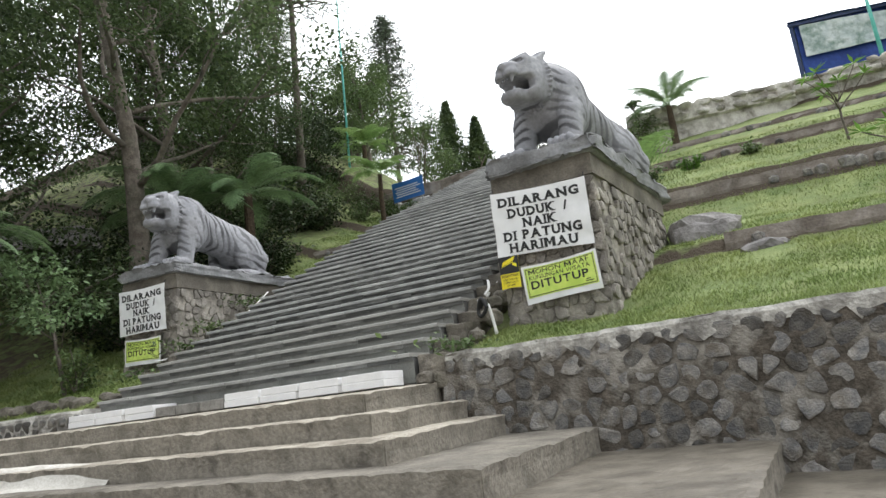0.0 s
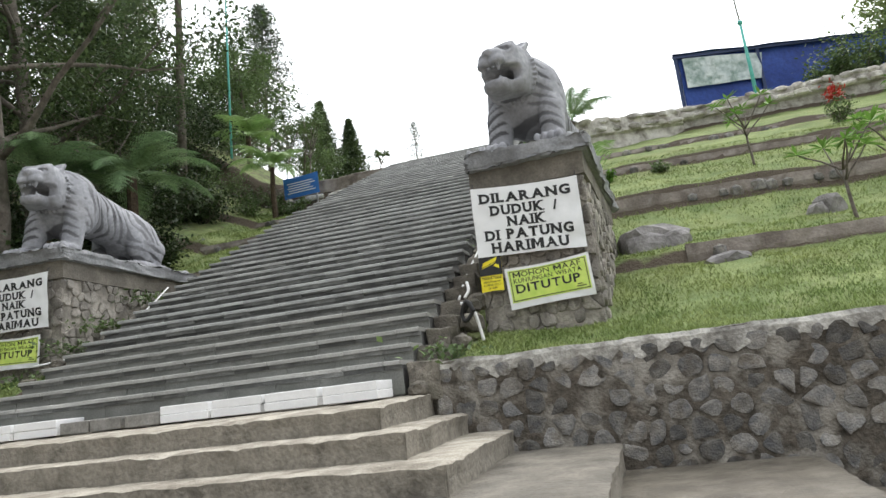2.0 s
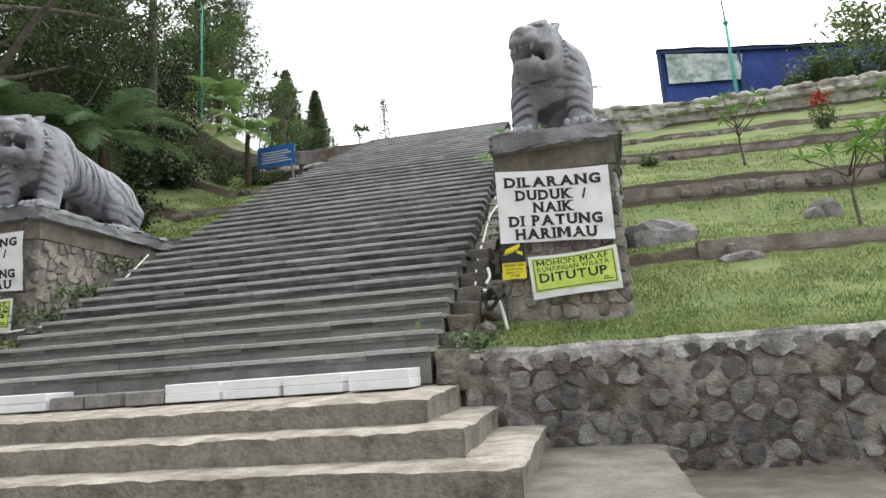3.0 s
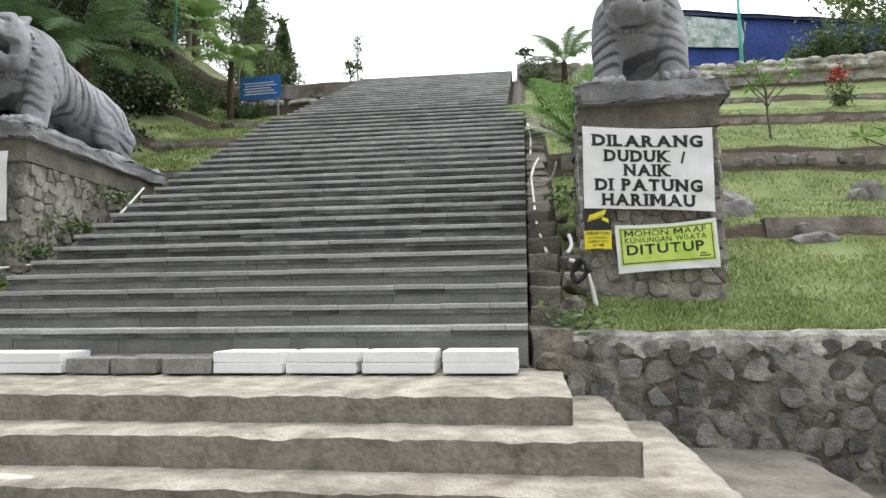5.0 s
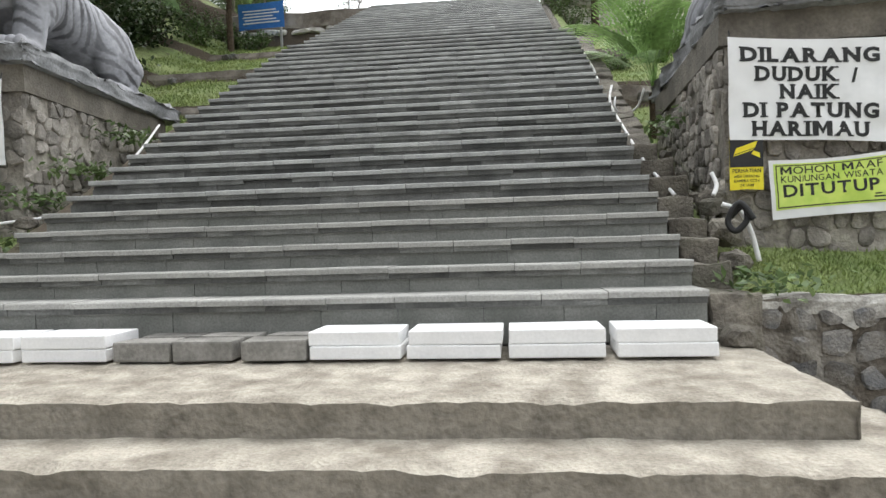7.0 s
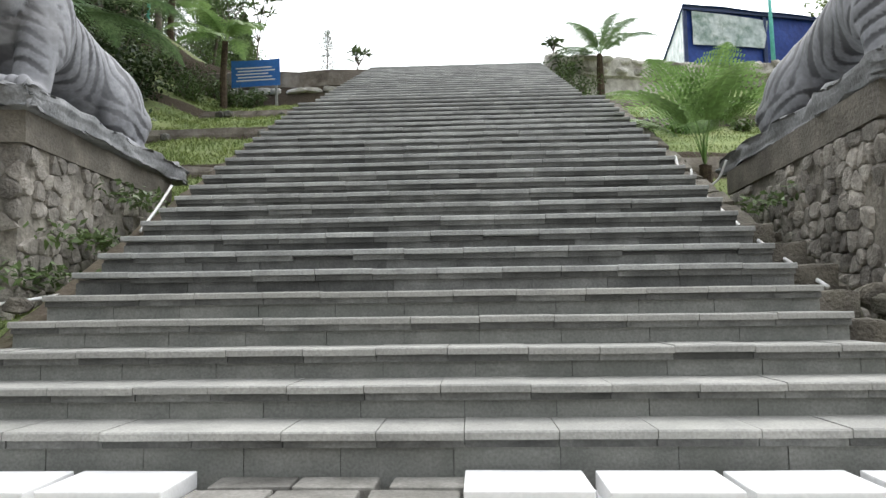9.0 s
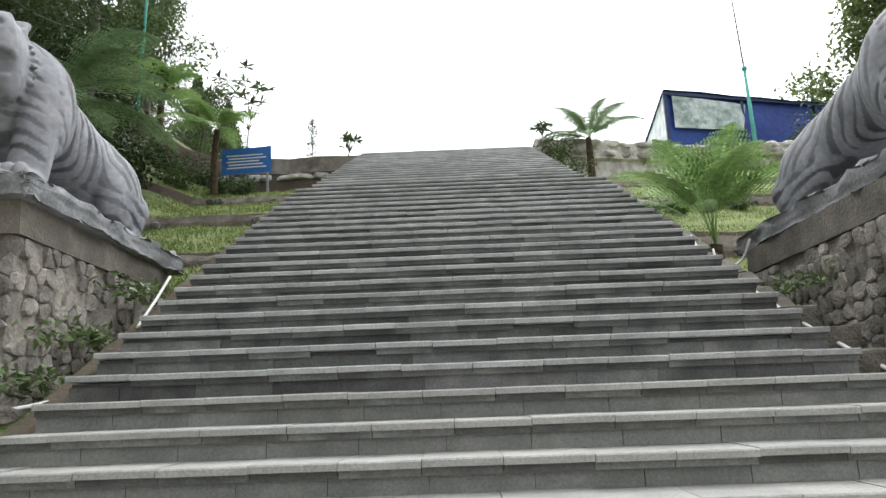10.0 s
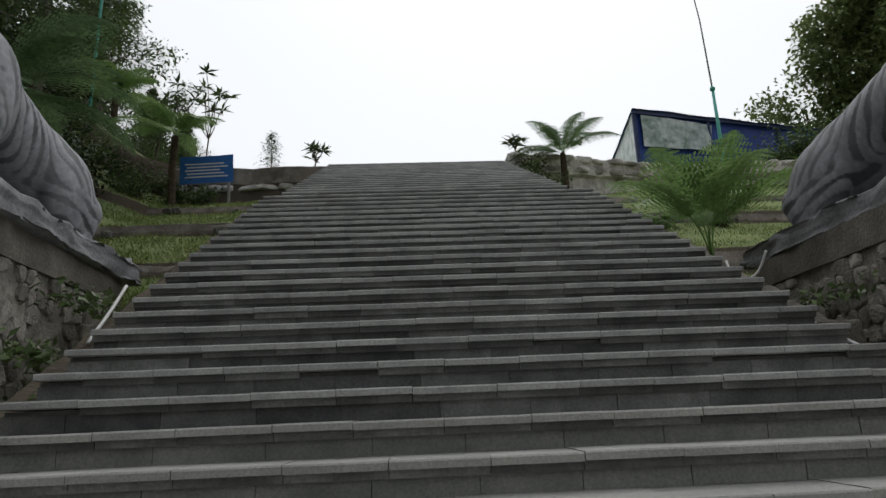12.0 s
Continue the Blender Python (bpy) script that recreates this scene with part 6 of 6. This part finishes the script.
for i, (x, h) in enumerate(((9.6, 1.5), (10.6, 2.1), (11.7, 2.3), (12.8, 1.9))):
    shrub((x, 18.2, gz(x, 18.2)), h, h * 0.6, 290 + i, 1800, 0.15, M_LEAF_MID, "bushy round shrub in front of the blue shelter", "shrub", "hilltop shrubs", 10)
red = shrub((7.75, 12.2, gz(7.75, 12.2)), 0.75, 0.3, 240, 500, 0.1, M_LEAF_MID, "small shrub topped with red bracts", "shrub", "")
g = np.random.default_rng(5)
part("bract", leaves_mesh("bract", g.normal(0, 0.11, (150, 3)) + np.array((0, 0, 0.78)), g.uniform(0.08, 0.16, 150), g, 0.4, -0.3), M_RED, red, "red bracts")["kind"] = "stuff"
for x, y, h, s in ((5.05, 9.25, 1.75, 301), (5.3, 4.5, 1.6, 303), (6.9, 7.2, 1.6, 305), (8.4, 9.8, 1.6, 309), (9.4, 6.4, 1.9, 311)):
    rosette_plant((x, y, gz(x, y)), h, s, 7, 0.26, "young bare-stemmed tree with sparse leaf tufts", M_LEAF_BRIGHT)
young = broad_tree("young leafy tree on the grass beside the pedestal", 2.9, 0.045, 207, 1100, 0.12, M_FERN, 0.4, 0.4, 9, 0.36, 3, (-0.15, -0.05))
young.matrix_world = pose(-7.7, 1.1, gz(-7.7, 1.1))
thick = broad_tree("dense round leafy tree behind the shelter", 11, 0.25, 171, 48000, 0.24, M_LEAF_WARM, 0.42, 0.12, 26, 1.15)
thick.matrix_world = pose(19.6, 26.0, gz(19.6, 26) - 0.2) @ Matrix.Scale(1.18, 4)
# Bushes whose near-black leaves paint in the dark depth of the wood.
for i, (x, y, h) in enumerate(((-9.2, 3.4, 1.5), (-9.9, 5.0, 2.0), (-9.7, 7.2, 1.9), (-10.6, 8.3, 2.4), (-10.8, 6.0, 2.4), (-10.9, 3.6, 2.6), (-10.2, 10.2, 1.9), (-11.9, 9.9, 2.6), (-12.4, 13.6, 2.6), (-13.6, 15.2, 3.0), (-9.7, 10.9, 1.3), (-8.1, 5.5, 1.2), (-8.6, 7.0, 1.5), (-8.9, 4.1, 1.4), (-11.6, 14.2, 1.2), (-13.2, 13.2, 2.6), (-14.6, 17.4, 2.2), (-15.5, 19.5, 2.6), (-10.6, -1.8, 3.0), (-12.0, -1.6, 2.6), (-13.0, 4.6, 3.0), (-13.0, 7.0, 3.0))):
    shrub((x, y, gz(x, y)), h, h * 0.75, 260 + i, int(1100 * h), 0.13, M_LEAF_SHADED, "undergrowth bush on the wooded bank, leaves coloured dark for shade", "shrub", "undergrowth", 8)
rosette_plant((-8.45, 15.8, gz(-8.45, 15.8)), 3.1, 321, 9, 0.34, "frangipani with bare grey stems and leaf tufts", M_LEAF_DARK, 0.25)
rosette_plant((-9.5, 15.8, gz(-9.5, 15.8)), 2.7, 323, 8, 0.34, "frangipani with bare grey stems and leaf tufts", M_LEAF_DARK, 0.25)
for x, y, z, h, s in ((-5.35, 14.6, 7.15, 0.8, 331), (0.05, 14.9, 7.6, 0.6, 335)):
    rosette_plant((x, y, z), h, s, 6, 0.3, "small leafy sapling growing on the hilltop wall", M_LEAF_DARK, 0.4)


def grass_tufts(name, count, area, size, seed, label, keep=None):
    """Short blades standing on the slope."""
    g = np.random.default_rng(seed)
    x = g.uniform(area[0], area[1], count)
    y = area[2] + (area[3] - area[2]) * g.uniform(0, 1, count) ** 1.3
    clumps = np.array([noise.noise(Vector((a * 1.6, b * 1.6, seed))) for a, b in zip(x, y)])
    ok = clumps + g.uniform(-0.4, 0.6, count) > -0.1
    for t in (3.43, 8.12, 11.06, 13.58, 6.65, 9.06, 11.55):
        ok &= np.abs(y - t) > 0.05
    if keep is not None:
        ok &= keep(x, y)
    x, y = x[ok], y[ok]
    n = len(x)
    z = ground_z(x, y) + np.array([noise.noise(Vector((a * 0.9, b * 0.9, 0))) * 0.06 + noise.noise(Vector((a * 3.1, b * 3.1, 4))) * 0.025 for a, b in zip(x, y)]) * np.clip((np.abs(x + 2.58) - 3.0) / 0.3, 0, 1) * np.clip((y - 0.25) / 0.3, 0, 1) - 0.008
    az, s = g.uniform(0, 6.28, n), size * g.uniform(0.5, 1.4, n)
    d = np.stack([np.cos(az) * 0.7, np.sin(az) * 0.7, g.uniform(0.4, 1.0, n)], 1)
    side = np.stack([-np.sin(az), np.cos(az), np.zeros(n)], 1) * (s * 0.13)[:, None]
    b = np.stack([x, y, z], 1)
    v = np.stack([b - side, b + side, b + d * s[:, None]], 1).reshape(-1, 3)
    ob = part(name, quads_mesh(name, v, np.arange(3 * n).reshape(-1, 3)), M_GRASSBLADE)
    return tagged(ob, label, "grass", kind="stuff")


off_ped = lambda x, y: ~((x > 0.5) & (x < 1.9) & (y > 1.35) & (y < 4.4))
grass_tufts("grass", 150000, (0.5, 9.0, 0.22, 3.4), 0.045, 1, "short green lawn grass on the lowest terrace", off_ped)
grass_tufts("grass", 110000, (0.5, 10.0, 3.5, 12.0), 0.055, 2, "short green lawn grass on the upper terraces", off_ped)
grass_tufts("grass", 60000, (-11.5, -5.7, 0.15, 4.5), 0.06, 4, "shaded green grass beside the wooded bank", lambda x, y: ~((x > -7.3) & (x < -5.8) & (y > 1.7) & (y < 4.8)))
grass_tufts("grass", 50000, (-9.0, -5.7, 4.5, 14.2), 0.07, 3, "short grass and weeds on the shaded terraces", lambda x, y: ~((x > -7.3) & (x < -5.8) & (y > 1.7) & (y < 4.8)))
gw = np.random.default_rng(9)
for i, (x, y, n) in enumerate(((0.42, 0.3, 160), (-5.65, 2.6, 220), (-5.7, 3.6, 200), (-5.6, 1.9, 200), (0.45, 3.2, 120), (-5.5, 1.0, 120))):
    s = y * RISE / GO if abs(x + 2.6) < 3.2 else gz(x, y)
    c = gw.normal(0, 1, (n, 3)) * np.array((0.12, 0.35, 0.05)) + np.array((0, 0, 0.06))
    w = thing("weeds", (x, y, s - 0.02), "low leafy weeds growing from the stair's edge", "weeds", "weeds")
    part("leaves", leaves_mesh("leaves", c, gw.uniform(0.05, 0.11, n), gw, 0.5, 0.0), M_LEAF_MID, w)
